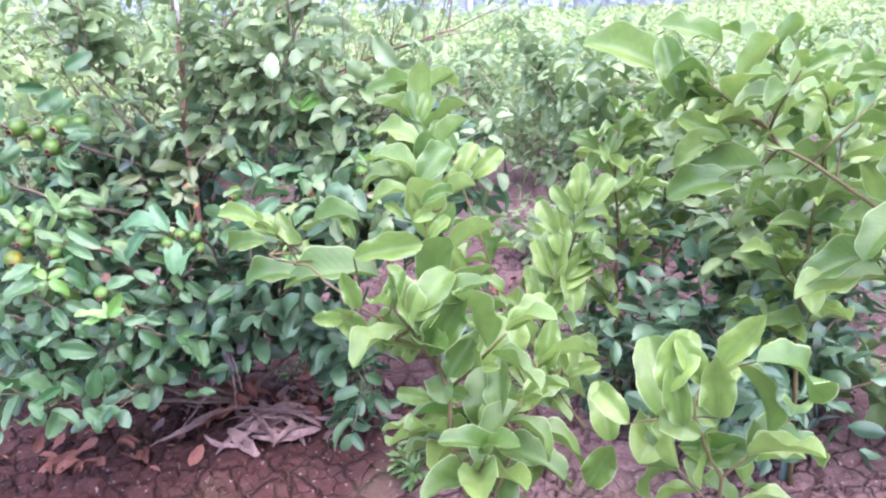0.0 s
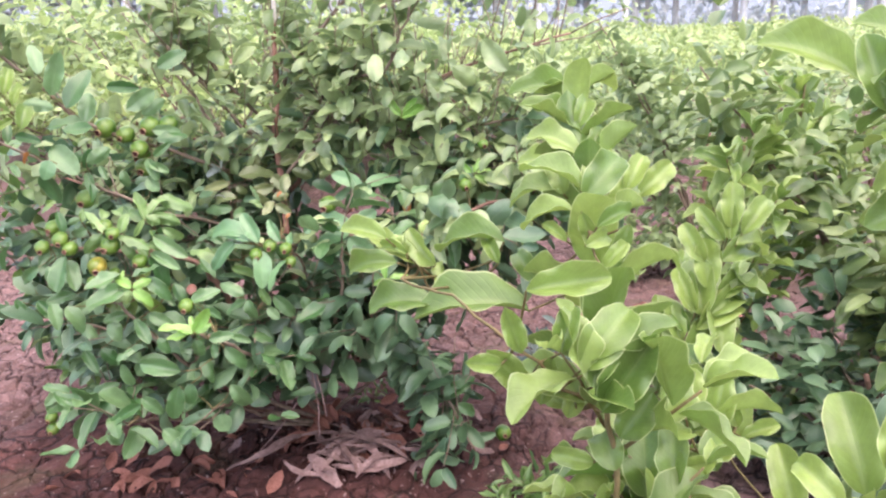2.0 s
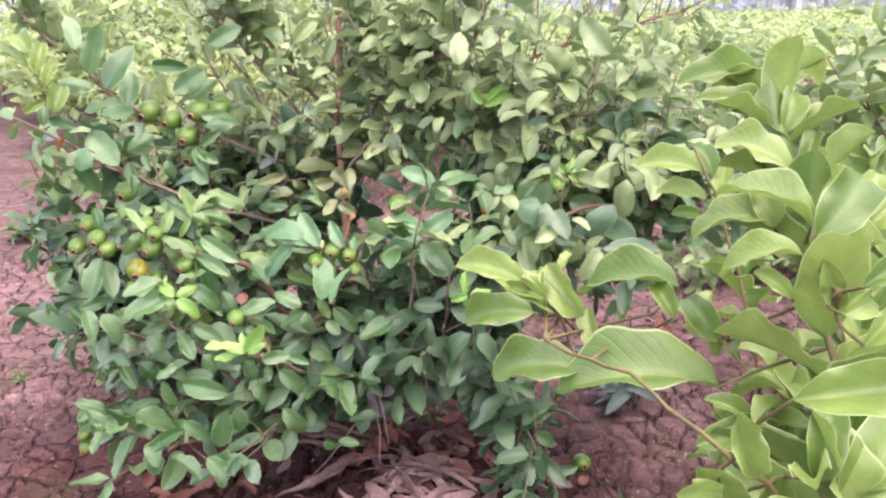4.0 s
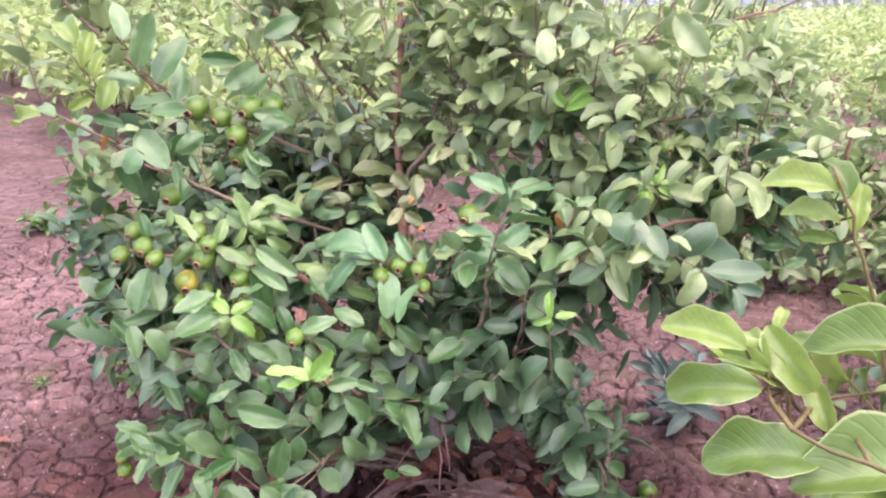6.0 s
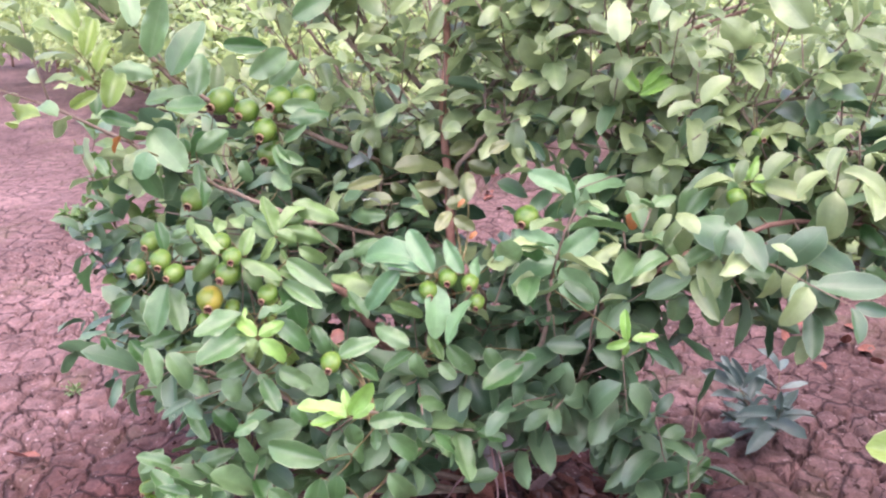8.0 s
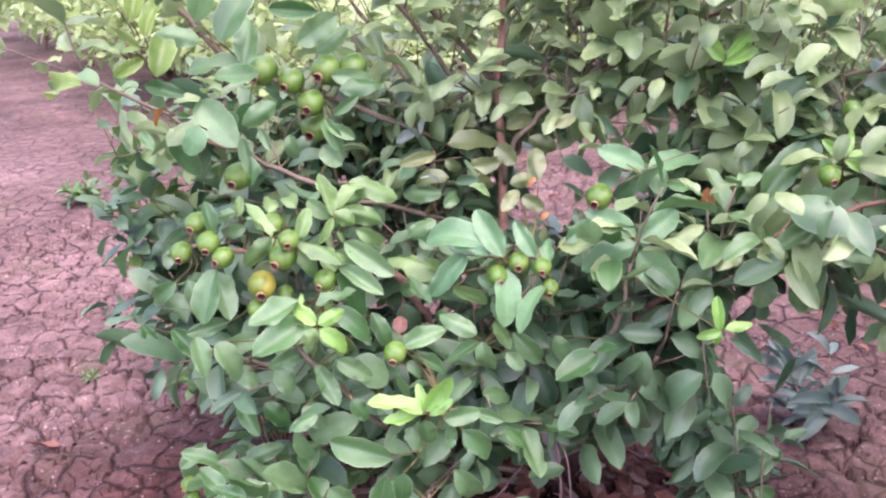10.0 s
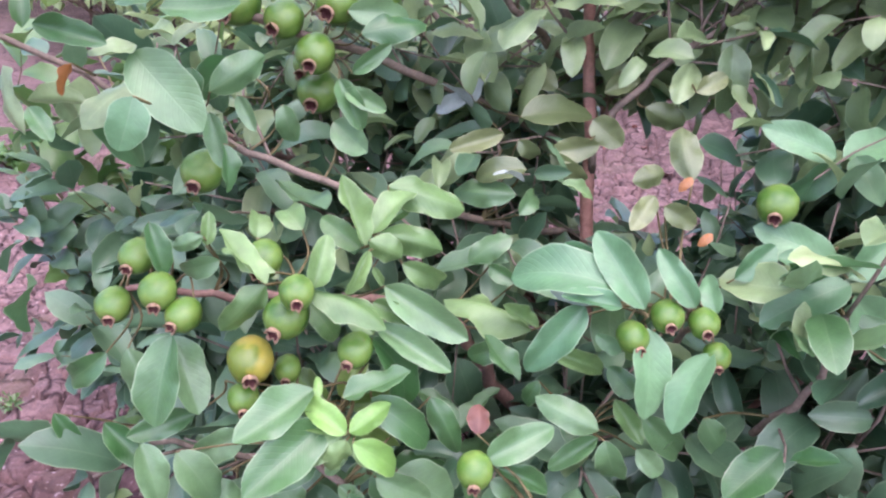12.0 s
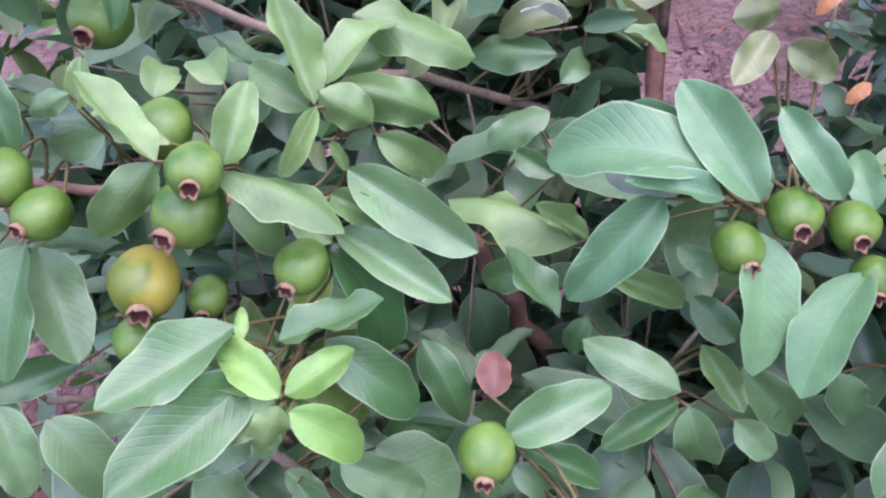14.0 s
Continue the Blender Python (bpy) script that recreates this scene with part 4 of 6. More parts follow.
spray(BUSH, FRESH, [  # shade side
    (-0.123, 0.038, 0.624, -0.196, 0.034, 0.689, 1, -25), (-0.116, 0.042, 0.626, -0.155, 0.035, 0.649, 1, -33),
    (-0.103, 0.023, 0.611, -0.047, 0.013, 0.595, 1.07, 60), (-0.036, 0.017, 0.562, -0.008, 0.001, 0.524, 1.04, 53),
    (-0.1, 0.164, 0.739, -0.062, 0.16, 0.731, 1, 26), (-0.008, 0.046, 0.622, -0.028, 0.031, 0.594, 1.03, -36)])
spray(BUSH, RED, [  # withered
    (-0.164, -0.083, 0.58, -0.163, -0.068, 0.607, 1.32, 12)])
spray(BUSH, YOUNG, [  # right sprout
    (0.287, -0.079, 0.616, 0.281, -0.069, 0.662, 0.91, -33), (0.289, -0.079, 0.616, 0.258, -0.087, 0.607, 1.02, -65),
    (0.294, -0.077, 0.619, 0.334, -0.073, 0.633, 0.85, 54), (0.288, -0.08, 0.614, 0.283, -0.086, 0.592, 1.01, -34)])
spray(BUSH, YOUNG, [  # upper right sprout
    (0.468, 0.13, 0.812, 0.471, 0.146, 0.857, 0.85, -15), (0.473, 0.131, 0.812, 0.507, 0.14, 0.824, 1, 26),
    (0.468, 0.128, 0.807, 0.508, 0.126, 0.789, 0.85, 68), (0.463, 0.129, 0.812, 0.437, 0.134, 0.836, 1.03, -79)])
spray(BUSH, YOUNG, [  # top right sprout
    (0.291, 0.184, 0.943, 0.257, 0.193, 0.988, 1.02, -74), (0.296, 0.186, 0.948, 0.328, 0.201, 0.983, 0.85, 52),
    (0.291, 0.182, 0.938, 0.351, 0.207, 0.968, 0.9, 74)])
spray(BUSH, YOUNG, [  # front sprout
    (-0.092, -0.246, 0.549, -0.158, -0.25, 0.579, 1, -15), (-0.092, -0.245, 0.55, -0.137, -0.263, 0.539, 1, -21),
    (-0.088, -0.244, 0.553, -0.055, -0.227, 0.601, 1.01, 68), (-0.089, -0.236, 0.544, -0.099, -0.233, 0.583, 0.99, -51),
    (-0.08, -0.253, 0.553, -0.058, -0.247, 0.581, 1, 36)])
spray(BUSH, OLD, [  # front leaves
    (-0.092, -0.233, 0.532, -0.081, -0.244, 0.49, 1.12, 23), (-0.069, -0.219, 0.527, -0.021, -0.207, 0.535, 1.02, 64),
    (-0.062, -0.213, 0.515, -0.061, -0.219, 0.486, 1.2, -10), (-0.049, -0.195, 0.496, 0.007, -0.196, 0.451, 0.85, 58),
    (-0.042, -0.183, 0.521, 0.005, -0.181, 0.509, 0.85, 44), (-0.148, -0.206, 0.447, -0.229, -0.231, 0.479, 0.93, -61),
    (-0.248, -0.205, 0.365, -0.313, -0.233, 0.33, 0.85, -54), (-0.251, -0.196, 0.376, -0.206, -0.194, 0.341, 1.02, 52),
    (-0.162, -0.193, 0.406, -0.176, -0.215, 0.336, 1.01, -47), (-0.139, -0.183, 0.407, -0.14, -0.2, 0.363, 1.25, -21),
    (-0.077, -0.121, 0.376, -0.02, -0.135, 0.322, 0.93, 47), (-0.022, -0.031, 0.389, 0.054, -0.042, 0.361, 0.85, 39)])
spray(BUSH, OLD, [  # front left leaves
    (-0.497, -0.081, 0.644, -0.467, -0.106, 0.589, 0.89, 17), (-0.512, -0.093, 0.645, -0.554, -0.128, 0.609, 0.87, -72),
    (-0.53, -0.093, 0.564, -0.489, -0.097, 0.516, 0.93, 47), (-0.587, -0.087, 0.565, -0.564, -0.095, 0.532, 1.02, 34),
    (-0.428, -0.1, 0.508, -0.388, -0.11, 0.485, 1.16, 45), (-0.281, -0.116, 0.526, -0.25, -0.132, 0.478, 1.02, 34),
    (-0.351, -0.103, 0.522, -0.324, -0.124, 0.482, 1.2, 24), (-0.312, -0.122, 0.46, -0.274, -0.131, 0.438, 1.19, 46),
    (-0.257, -0.103, 0.537, -0.203, -0.102, 0.511, 1.02, 59), (-0.225, -0.139, 0.494, -0.195, -0.145, 0.462, 1.02, 48),
    (-0.379, -0.113, 0.457, -0.334, -0.121, 0.42, 1.01, 44), (-0.428, -0.103, 0.448, -0.391, -0.121, 0.403, 1.01, 32)])
spray(BUSH, OLD, [  # low left leaves
    (-0.558, -0.074, 0.316, -0.54, -0.087, 0.267, 1.02, 18), (-0.496, -0.085, 0.245, -0.467, -0.087, 0.212, 1.22, 44),
    (-0.441, -0.056, 0.309, -0.422, -0.07, 0.269, 1.03, 21), (-0.521, -0.062, 0.334, -0.555, -0.093, 0.3, 1.11, -62),
    (-0.477, -0.04, 0.314, -0.512, -0.067, 0.289, 1.1, -62), (-0.389, -0.022, 0.325, -0.362, -0.056, 0.26, 1.04, 10),
    (-0.345, -0.018, 0.314, -0.312, -0.021, 0.269, 1.01, 49)])
spray(BUSH, OLD, [  # low right spray
    (0.262, 0.193, 0.359, 0.226, 0.164, 0.301, 1.03, -45), (0.287, 0.194, 0.348, 0.335, 0.197, 0.324, 1.01, 67),
    (0.389, 0.178, 0.308, 0.348, 0.149, 0.276, 1.21, -44), (0.385, 0.152, 0.226, 0.451, 0.164, 0.278, 0.92, 57),
    (0.409, 0.149, 0.204, 0.473, 0.15, 0.175, 0.92, 62), (0.398, 0.145, 0.196, 0.42, 0.137, 0.15, 0.99, 63),
    (0.372, 0.162, 0.268, 0.333, 0.143, 0.249, 1.41, -50), (0.359, 0.192, 0.303, 0.403, 0.194, 0.325, 1.02, 62),
    (0.312, 0.187, 0.314, 0.302, 0.176, 0.274, 1.01, -34)])
spray(BUSH, OLD, [  # right arm
    (0.37, 0.17, 0.734, 0.427, 0.19, 0.821, 0.85, 53), (0.338, 0.215, 0.71, 0.389, 0.247, 0.784, 0.86, 54),
    (0.426, 0.12, 0.696, 0.382, 0.081, 0.643, 0.98, -44), (0.462, 0.094, 0.652, 0.53, 0.124, 0.716, 1.02, 55),
    (0.492, 0.1, 0.658, 0.535, 0.101, 0.63, 1.21, 80), (0.371, 0.06, 0.642, 0.359, 0.045, 0.597, 1.43, -32),
    (0.409, 0.083, 0.626, 0.431, 0.067, 0.584, 1.24, 54), (0.547, 0.152, 0.736, 0.475, 0.144, 0.748, 1.23, -78),
    (0.381, 0.157, 0.722, 0.426, 0.144, 0.692, 1.04, 71), (0.316, 0.105, 0.651, 0.273, 0.102, 0.694, 1, -80),
    (0.285, 0.096, 0.652, 0.258, 0.066, 0.595, 1.01, -41), (0.337, 0.138, 0.653, 0.38, 0.145, 0.642, 1.21, 75)])
spray(BUSH, OLD, [  # right arm end
    (0.563, 0.113, 0.705, 0.577, 0.122, 0.772, 0.93, 46), (0.612, 0.127, 0.725, 0.578, 0.147, 0.792, 1, -16),
    (0.671, 0.131, 0.706, 0.638, 0.139, 0.744, 1.03, -81), (0.586, 0.102, 0.657, 0.631, 0.102, 0.614, 1, 39),
    (0.65, 0.119, 0.676, 0.686, 0.113, 0.657, 1.28, 78), (0.711, 0.145, 0.66, 0.749, 0.148, 0.675, 1.09, 67),
    (0.659, 0.149, 0.7, 0.716, 0.149, 0.703, 1.09, 73), (0.438, 0.125, 0.812, 0.447, 0.119, 0.783, 1.22, 62),
    (0.609, 0.131, 0.67, 0.582, 0.12, 0.634, 1.03, -52), (0.528, 0.12, 0.68, 0.578, 0.132, 0.69, 1.02, 68)])
spray(BUSH, YOUNG, [  # right arm young
    (0.56, 0.102, 0.671, 0.622, 0.104, 0.662, 1, 27)])
spray(BUSH, "MINT", [  # right spray
    (0.178, 0.057, 0.686, 0.095, 0.024, 0.67, 1, -24), (0.177, 0.063, 0.69, 0.236, 0.089, 0.733, 1.01, 64),
    (0.179, 0.046, 0.679, 0.237, 0.041, 0.614, 1.21, 71), (0.166, 0.074, 0.686, 0.12, 0.063, 0.719, 1, -27),
    (0.173, 0.057, 0.67, 0.115, 0.025, 0.639, 0.9, -63), (0.175, 0.092, 0.691, 0.1, 0.095, 0.73, 0.85, -56),
    (0.192, 0.183, 0.773, 0.276, 0.211, 0.801, 1, 28), (0.186, 0.188, 0.772, 0.115, 0.176, 0.811, 0.85, -63),
    (0.192, 0.192, 0.766, 0.141, 0.159, 0.724, 0.9, -62), (0.233, 0.101, 0.659, 0.276, 0.094, 0.63, 1.03, 69),
    (0.07, 0.051, 0.688, 0.109, 0.063, 0.718, 1.02, 71)])
spray(BUSH, OLD, [  # upper left twig
    (-0.463, -0.021, 1.023, -0.431, -0.01, 1.116, 0.87, 100), (-0.436, -0.01, 0.994, -0.397, 0.028, 1.083, 0.85, 57),
    (-0.42, 0.027, 0.956, -0.404, 0.05, 1.039, 0.86, 63), (-0.493, -0.007, 1.069, -0.507, 0.014, 1.14, 0.85, 14),
    (-0.417, 0.037, 0.95, -0.505, 0.011, 0.971, 1, -32), (-0.433, -0.043, 0.949, -0.369, -0.028, 0.941, 1, 38),
    (-0.562, -0.128, 0.947, -0.639, -0.125, 0.996, 1, -17), (-0.516, -0.043, 1.01, -0.454, -0.039, 1.015, 1, 49),
    (-0.343, 0.157, 1.024, -0.426, 0.152, 1.03, 0.89, -85), (-0.3, 0.172, 1.071, -0.233, 0.194, 1.107, 0.92, 90),
    (-0.51, -0.099, 0.944, -0.459, -0.092, 0.931, 0.85, 64)])
spray(BUSH, OLD, [  # upper left twig two
    (-0.46, -0.05, 0.915, -0.4, -0.075, 0.862, 1.12, 45), (-0.439, 0.041, 0.861, -0.382, 0.046, 0.893, 0.95, 93),
    (-0.326, 0.198, 1.016, -0.389, 0.175, 0.974, 1.22, -88), (-0.363, 0.193, 0.956, -0.306, 0.204, 0.994, 1, 92),
    (-0.452, 0.062, 0.835, -0.437, 0.045, 0.785, 1.01, 14), (-0.334, 0.175, 0.92, -0.264, 0.172, 0.916, 0.87, 81)])
spray(BUSH, SAP, [  # upper left shoot
    (-0.497, -0.131, 1.034, -0.488, -0.105, 1.093, 1, 55), (-0.477, -0.134, 1.012, -0.465, -0.119, 1.07, 0.85, 56),
    (-0.482, -0.139, 0.998, -0.539, -0.139, 1.021, 0.9, -71), (-0.462, -0.146, 0.963, -0.439, -0.139, 1.026, 1.01, 102),
    (-0.514, -0.129, 1.049, -0.574, -0.133, 1.089, 1, -29), (-0.506, -0.122, 1.067, -0.541, -0.128, 1.133, 1.01, -67),
    (-0.56, -0.166, 0.954, -0.625, -0.17, 0.964, 1, -39), (-0.516, -0.155, 0.965, -0.479, -0.147, 0.983, 0.99, 94)])
spray(BUSH, OLIVE, [  # top leaves
    (-0.104, 0.31, 0.914, -0.062, 0.315, 0.949, 1.22, 89), (-0.094, 0.33, 1.022, -0.071, 0.336, 1.079, 1.05, 87),
    (0.12, 0.212, 0.936, 0.146, 0.22, 0.957, 1.24, 77), (-0.162, 0.315, 1.068, -0.103, 0.323, 1.123, 0.93, 94),
    (-0.145, 0.319, 1.034, -0.092, 0.322, 1.051, 1, 46), (0.205, 0.159, 1.064, 0.256, 0.156, 1.045, 0.85, 70),
    (0.258, 0.061, 1.031, 0.254, 0.077, 1.104, 1.04, -12), (0.303, 0.082, 1.058, 0.329, 0.1, 1.113, 1.04, 56),
    (0.545, 0.207, 1.041, 0.481, 0.215, 1.113, 1.12, -90), (0.417, 0.22, 1.054, 0.466, 0.203, 1.003, 1.22, 79),
    (0.676, 0.333, 0.988, 0.652, 0.34, 1.03, 1.22, -85), (0.579, 0.288, 0.937, 0.523, 0.273, 0.959, 0.96, -93)])
spray(SAPLING, SAP, [  # top
    (0.65, -0.658, 1.061, 0.579, -0.675, 1.074, 1, -36), (0.655, -0.657, 1.061, 0.715, -0.639, 1.088, 1, 25),
    (0.658, -0.729, 1.016, 0.674, -0.724, 1.065, 1.06, 69), (0.651, -0.696, 1.021, 0.599, -0.704, 1.058, 1, -39),
    (0.658, -0.769, 0.991, 0.611, -0.773, 1.038, 1, -38), (0.657, -0.847, 0.963, 0.609, -0.844, 1.022, 1, -28),
    (0.64, -0.808, 0.952, 0.627, -0.81, 0.997, 1.01, -96), (0.66, -0.852, 0.957, 0.704, -0.849, 1.01, 1.06, 76),
    (0.676, -0.747, 0.988, 0.682, -0.738, 1.034, 0.85, 12), (0.714, -0.768, 0.948, 0.736, -0.763, 0.994, 1.05, 67),
    (0.73, -0.746, 0.935, 0.772, -0.73, 0.976, 1.02, 61)])
spray(SAPLING, SAP, [  # middle
    (0.648, -0.863, 0.945, 0.587, -0.866, 0.957, 1, -27), (0.668, -0.934, 0.945, 0.712, -0.922, 0.975, 0.85, 53),
    (0.655, -0.892, 0.95, 0.669, -0.9, 0.917, 1.02, 63), (0.705, -0.888, 0.936, 0.688, -0.905, 0.901, 1, -36),
    (0.657, -0.939, 0.927, 0.687, -0.939, 0.943, 1.05, 74), (0.641, -0.877, 0.915, 0.618, -0.877, 0.939, 0.85, -63),
    (0.675, -0.93, 0.902, 0.7, -0.924, 0.928, 1.04, 64)])
spray(SAPLING, SAP, [  # arm
    (0.448, -0.83, 0.877, 0.384, -0.84, 0.888, 0.85, -47), (0.489, -0.838, 0.83, 0.419, -0.856, 0.859, 1, -30),
    (0.436, -0.824, 0.904, 0.387, -0.832, 0.933, 1, -45), (0.456, -0.807, 0.878, 0.438, -0.798, 0.914, 0.93, -70),
    (0.49, -0.805, 0.867, 0.456, -0.806, 0.909, 1.14, -92), (0.47, -0.767, 0.896, 0.473, -0.763, 0.916, 1.22, 12),
    (0.503, -0.811, 0.839, 0.488, -0.8, 0.873, 1.05, -66)])
spray(SAPLING, SAP, [  # arm back
    (0.6, -0.847, 0.825, 0.481, -0.87, 0.875, 1, -19), (0.457, -0.808, 0.882, 0.42, -0.816, 0.903, 0.85, -60),
    (0.566, -0.817, 0.873, 0.547, -0.81, 0.909, 1.02, -62)])
spray(SAPLING, SAPC, [  # front
    (0.6, -1.048, 0.917, 0.672, -1.039, 0.93, 0.85, 56), (0.595, -1.008, 0.842, 0.578, -1, 0.888, 0.91, -57),
    (0.576, -1.01, 0.831, 0.539, -1.023, 0.838, 0.98, -68), (0.632, -1.005, 0.842, 0.642, -0.996, 0.889, 1.01, 40),
    (0.653, -0.993, 0.821, 0.697, -0.99, 0.885, 1.12, 68), (0.672, -0.988, 0.773, 0.726, -0.975, 0.853, 0.92, 58),
    (0.613, -0.969, 0.77, 0.625, -0.954, 0.819, 1.02, 32), (0.692, -0.974, 0.738, 0.721, -0.97, 0.784, 1.4, 61),
    (0.667, -0.962, 0.702, 0.626, -0.97, 0.717, 0.97, -64), (0.641, -0.942, 0.755, 0.608, -0.937, 0.775, 1.04, -64)])
spray(SAPLING, SAPC, [  # low
    (0.777, -0.86, 0.706, 0.781, -0.84, 0.756, 1.6, 0), (0.859, -0.774, 0.648, 0.84, -0.769, 0.69, 0.99, -79),
    (0.799, -0.847, 0.644, 0.846, -0.832, 0.675, 1.22, 47), (0.864, -0.775, 0.634, 0.911, -0.766, 0.651, 0.85, 39),
    (0.729, -0.861, 0.625, 0.791, -0.853, 0.647, 1.04, 54), (0.769, -0.837, 0.663, 0.738, -0.832, 0.687, 1.25, -69),
    (0.763, -0.851, 0.614, 0.724, -0.856, 0.651, 1.12, -76), (0.832, -0.797, 0.599, 0.812, -0.787, 0.637, 1.24, -65)])
spray(SECOND, SAP, [  # top
    (1.046, -0.548, 1.051, 0.937, -0.566, 1.143, 1, -58), (1.022, -0.481, 1.101, 0.937, -0.483, 1.107, 1, -46),
    (1.05, -0.64, 1.019, 1.02, -0.618, 1.115, 0.92, -73), (1.093, -0.627, 1.022, 1.03, -0.62, 1.104, 0.85, -81),
    (1.129, -0.559, 1.098, 1.038, -0.558, 1.139, 1, -52), (1.112, -0.68, 0.967, 1.018, -0.699, 0.963, 1, -39),
    (1.112, -0.681, 0.962, 1.039, -0.673, 1.009, 0.85, -77), (1.12, -0.687, 0.902, 1.023, -0.709, 0.925, 1, -42),
    (1.101, -0.626, 0.916, 1.035, -0.647, 0.882, 0.89, -59)])
spray(FOURTH, SAPC, [  # low
    (0.959, -0.952, 0.696, 0.996, -0.923, 0.768, 1.22, 26), (0.913, -0.965, 0.662, 0.874, -0.95, 0.713, 0.85, -59),
    (0.983, -0.961, 0.655, 0.967, -0.954, 0.729, 0.96, -85), (1.029, -0.955, 0.661, 1.028, -0.944, 0.752, 0.98, -28),
    (1.018, -0.947, 0.694, 1.057, -0.932, 0.721, 1, 41), (1.005, -0.962, 0.641, 0.954, -0.966, 0.671, 0.95, -73)])
spray(THIRD, SAP, [  # left
    (0.678, -0.201, 0.879, 0.588, -0.224, 0.924, 1, -42), (0.686, -0.201, 0.835, 0.616, -0.2, 0.871, 1, -36),
    (0.693, -0.199, 0.874, 0.671, -0.191, 0.946, 0.85, -53), (0.704, -0.204, 0.822, 0.713, -0.182, 0.892, 0.85, 5),
    (0.683, -0.206, 0.812, 0.636, -0.214, 0.824, 0.85, -62)])
spray(THIRD, SAP, [  # right
    (0.92, -0.388, 0.786, 0.876, -0.384, 0.842, 0.9, -88), (0.932, -0.382, 0.804, 0.933, -0.369, 0.88, 1.03, -9),
    (0.95, -0.382, 0.795, 0.999, -0.37, 0.864, 0.95, 58), (0.941, -0.388, 0.778, 1.012, -0.367, 0.801, 1, 26),
    (0.873, -0.426, 0.673, 0.842, -0.412, 0.745, 0.92, -71), (0.885, -0.426, 0.667, 0.872, -0.398, 0.766, 1.23, -36),
    (0.897, -0.425, 0.667, 0.971, -0.393, 0.723, 1, 51), (0.873, -0.434, 0.644, 0.919, -0.429, 0.676, 0.85, 55),
    (0.849, -0.442, 0.627, 0.831, -0.422, 0.69, 1.03, -48), (0.915, -0.401, 0.744, 0.879, -0.385, 0.805, 0.92, -73)])
spray(SAPLING, SAPC, [  # low front
    (0.999, -0.821, 0.588, 0.976, -0.795, 0.71, 1.01, -49), (1.024, -0.812, 0.619, 1.066, -0.826, 0.58, 1.04, 68),
    (0.916, -0.832, 0.56, 0.9, -0.825, 0.647, 0.96, -70), (0.954, -0.85, 0.533, 0.997, -0.824, 0.608, 1.23, 39),
    (0.878, -0.873, 0.513, 0.918, -0.866, 0.58, 1.18, 57), (0.822, -0.796, 0.653, 0.837, -0.779, 0.726, 1.01, 32),
    (0.859, -0.767, 0.61, 0.868, -0.76, 0.681, 0.98, 44), (0.736, -0.873, 0.607, 0.732, -0.866, 0.698, 1.16, -34),
    (0.769, -0.849, 0.628, 0.818, -0.845, 0.642, 1.02, 61), (0.715, -0.865, 0.656, 0.661, -0.868, 0.668, 1.02, -64),
    (0.84, -0.92, 0.554, 0.774, -0.902, 0.627, 1, -16), (1.011, -0.841, 0.554, 1.117, -0.837, 0.539, 1.01, 61)])
spray(FOURTH, SAPC, [  # big
    (1.077, -0.938, 0.729, 1.203, -0.919, 0.732, 1, 15), (1.028, -0.941, 0.725, 1.089, -0.94, 0.79, 0.85, 50),
    (1.013, -0.948, 0.705, 0.979, -0.934, 0.762, 1.01, -72)])
spray(SECOND, SAP, [  # rosette
    (1.136, -0.648, 0.966, 1.037, -0.655, 0.975, 1, -30), (1.136, -0.647, 0.97, 1.069, -0.638, 1.014, 1, -44),
    (1.162, -0.65, 0.957, 1.245, -0.649, 0.966, 1.05, 78), (1.169, -0.662, 0.916, 1.048, -0.67, 0.93, 1, -36),
    (1.168, -0.664, 0.907, 1.283, -0.65, 0.917, 1, 29), (1.161, -0.652, 0.949, 1.17, -0.64, 1.006, 0.93, 16),
    (1.349, -0.703, 0.752, 1.215, -0.719, 0.748, 1, -22), (1.343, -0.694, 0.785, 1.223, -0.703, 0.774, 1, -24),
    (1.33, -0.698, 0.773, 1.313, -0.694, 0.83, 1, -62)])
spray(SAPLING, SAP, [  # top more
    (0.638, -0.804, 0.956, 0.574, -0.814, 0.978, 1, -30), (0.669, -0.795, 0.954, 0.688, -0.79, 1.012, 1.04, 69),
    (0.686, -0.785, 0.92, 0.73, -0.779, 0.973, 0.95, 71), (0.662, -0.651, 1.036, 0.623, -0.66, 1.065, 1, -59),
    (0.665, -0.713, 0.996, 0.696, -0.708, 1.034, 0.95, 74), (0.653, -0.762, 0.97, 0.626, -0.763, 1.015, 0.85, -72)])
spray(THIRD, SAP, [  # right more
    (0.862, -0.437, 0.641, 0.825, -0.431, 0.695, 1, -81), (0.88, -0.432, 0.649, 0.963, -0.407, 0.718, 1.14, 55),
    (0.871, -0.426, 0.675, 0.844, -0.404, 0.753, 1.02, -59), (0.897, -0.413, 0.709, 0.886, -0.399, 0.79, 1.12, -51),
    (0.915, -0.398, 0.753, 1.006, -0.366, 0.801, 0.89, 58), (0.888, -0.402, 0.753, 0.85, -0.398, 0.817, 1, -88),
    (0.858, -0.449, 0.597, 0.916, -0.419, 0.674, 1.02, 45), (0.932, -0.387, 0.787, 0.921, -0.373, 0.858, 1.02, -51),
    (0.912, -0.397, 0.685, 0.974, -0.374, 0.746, 1.03, 53), (0.858, -0.423, 0.615, 0.825, -0.428, 0.636, 1.15, -80)])
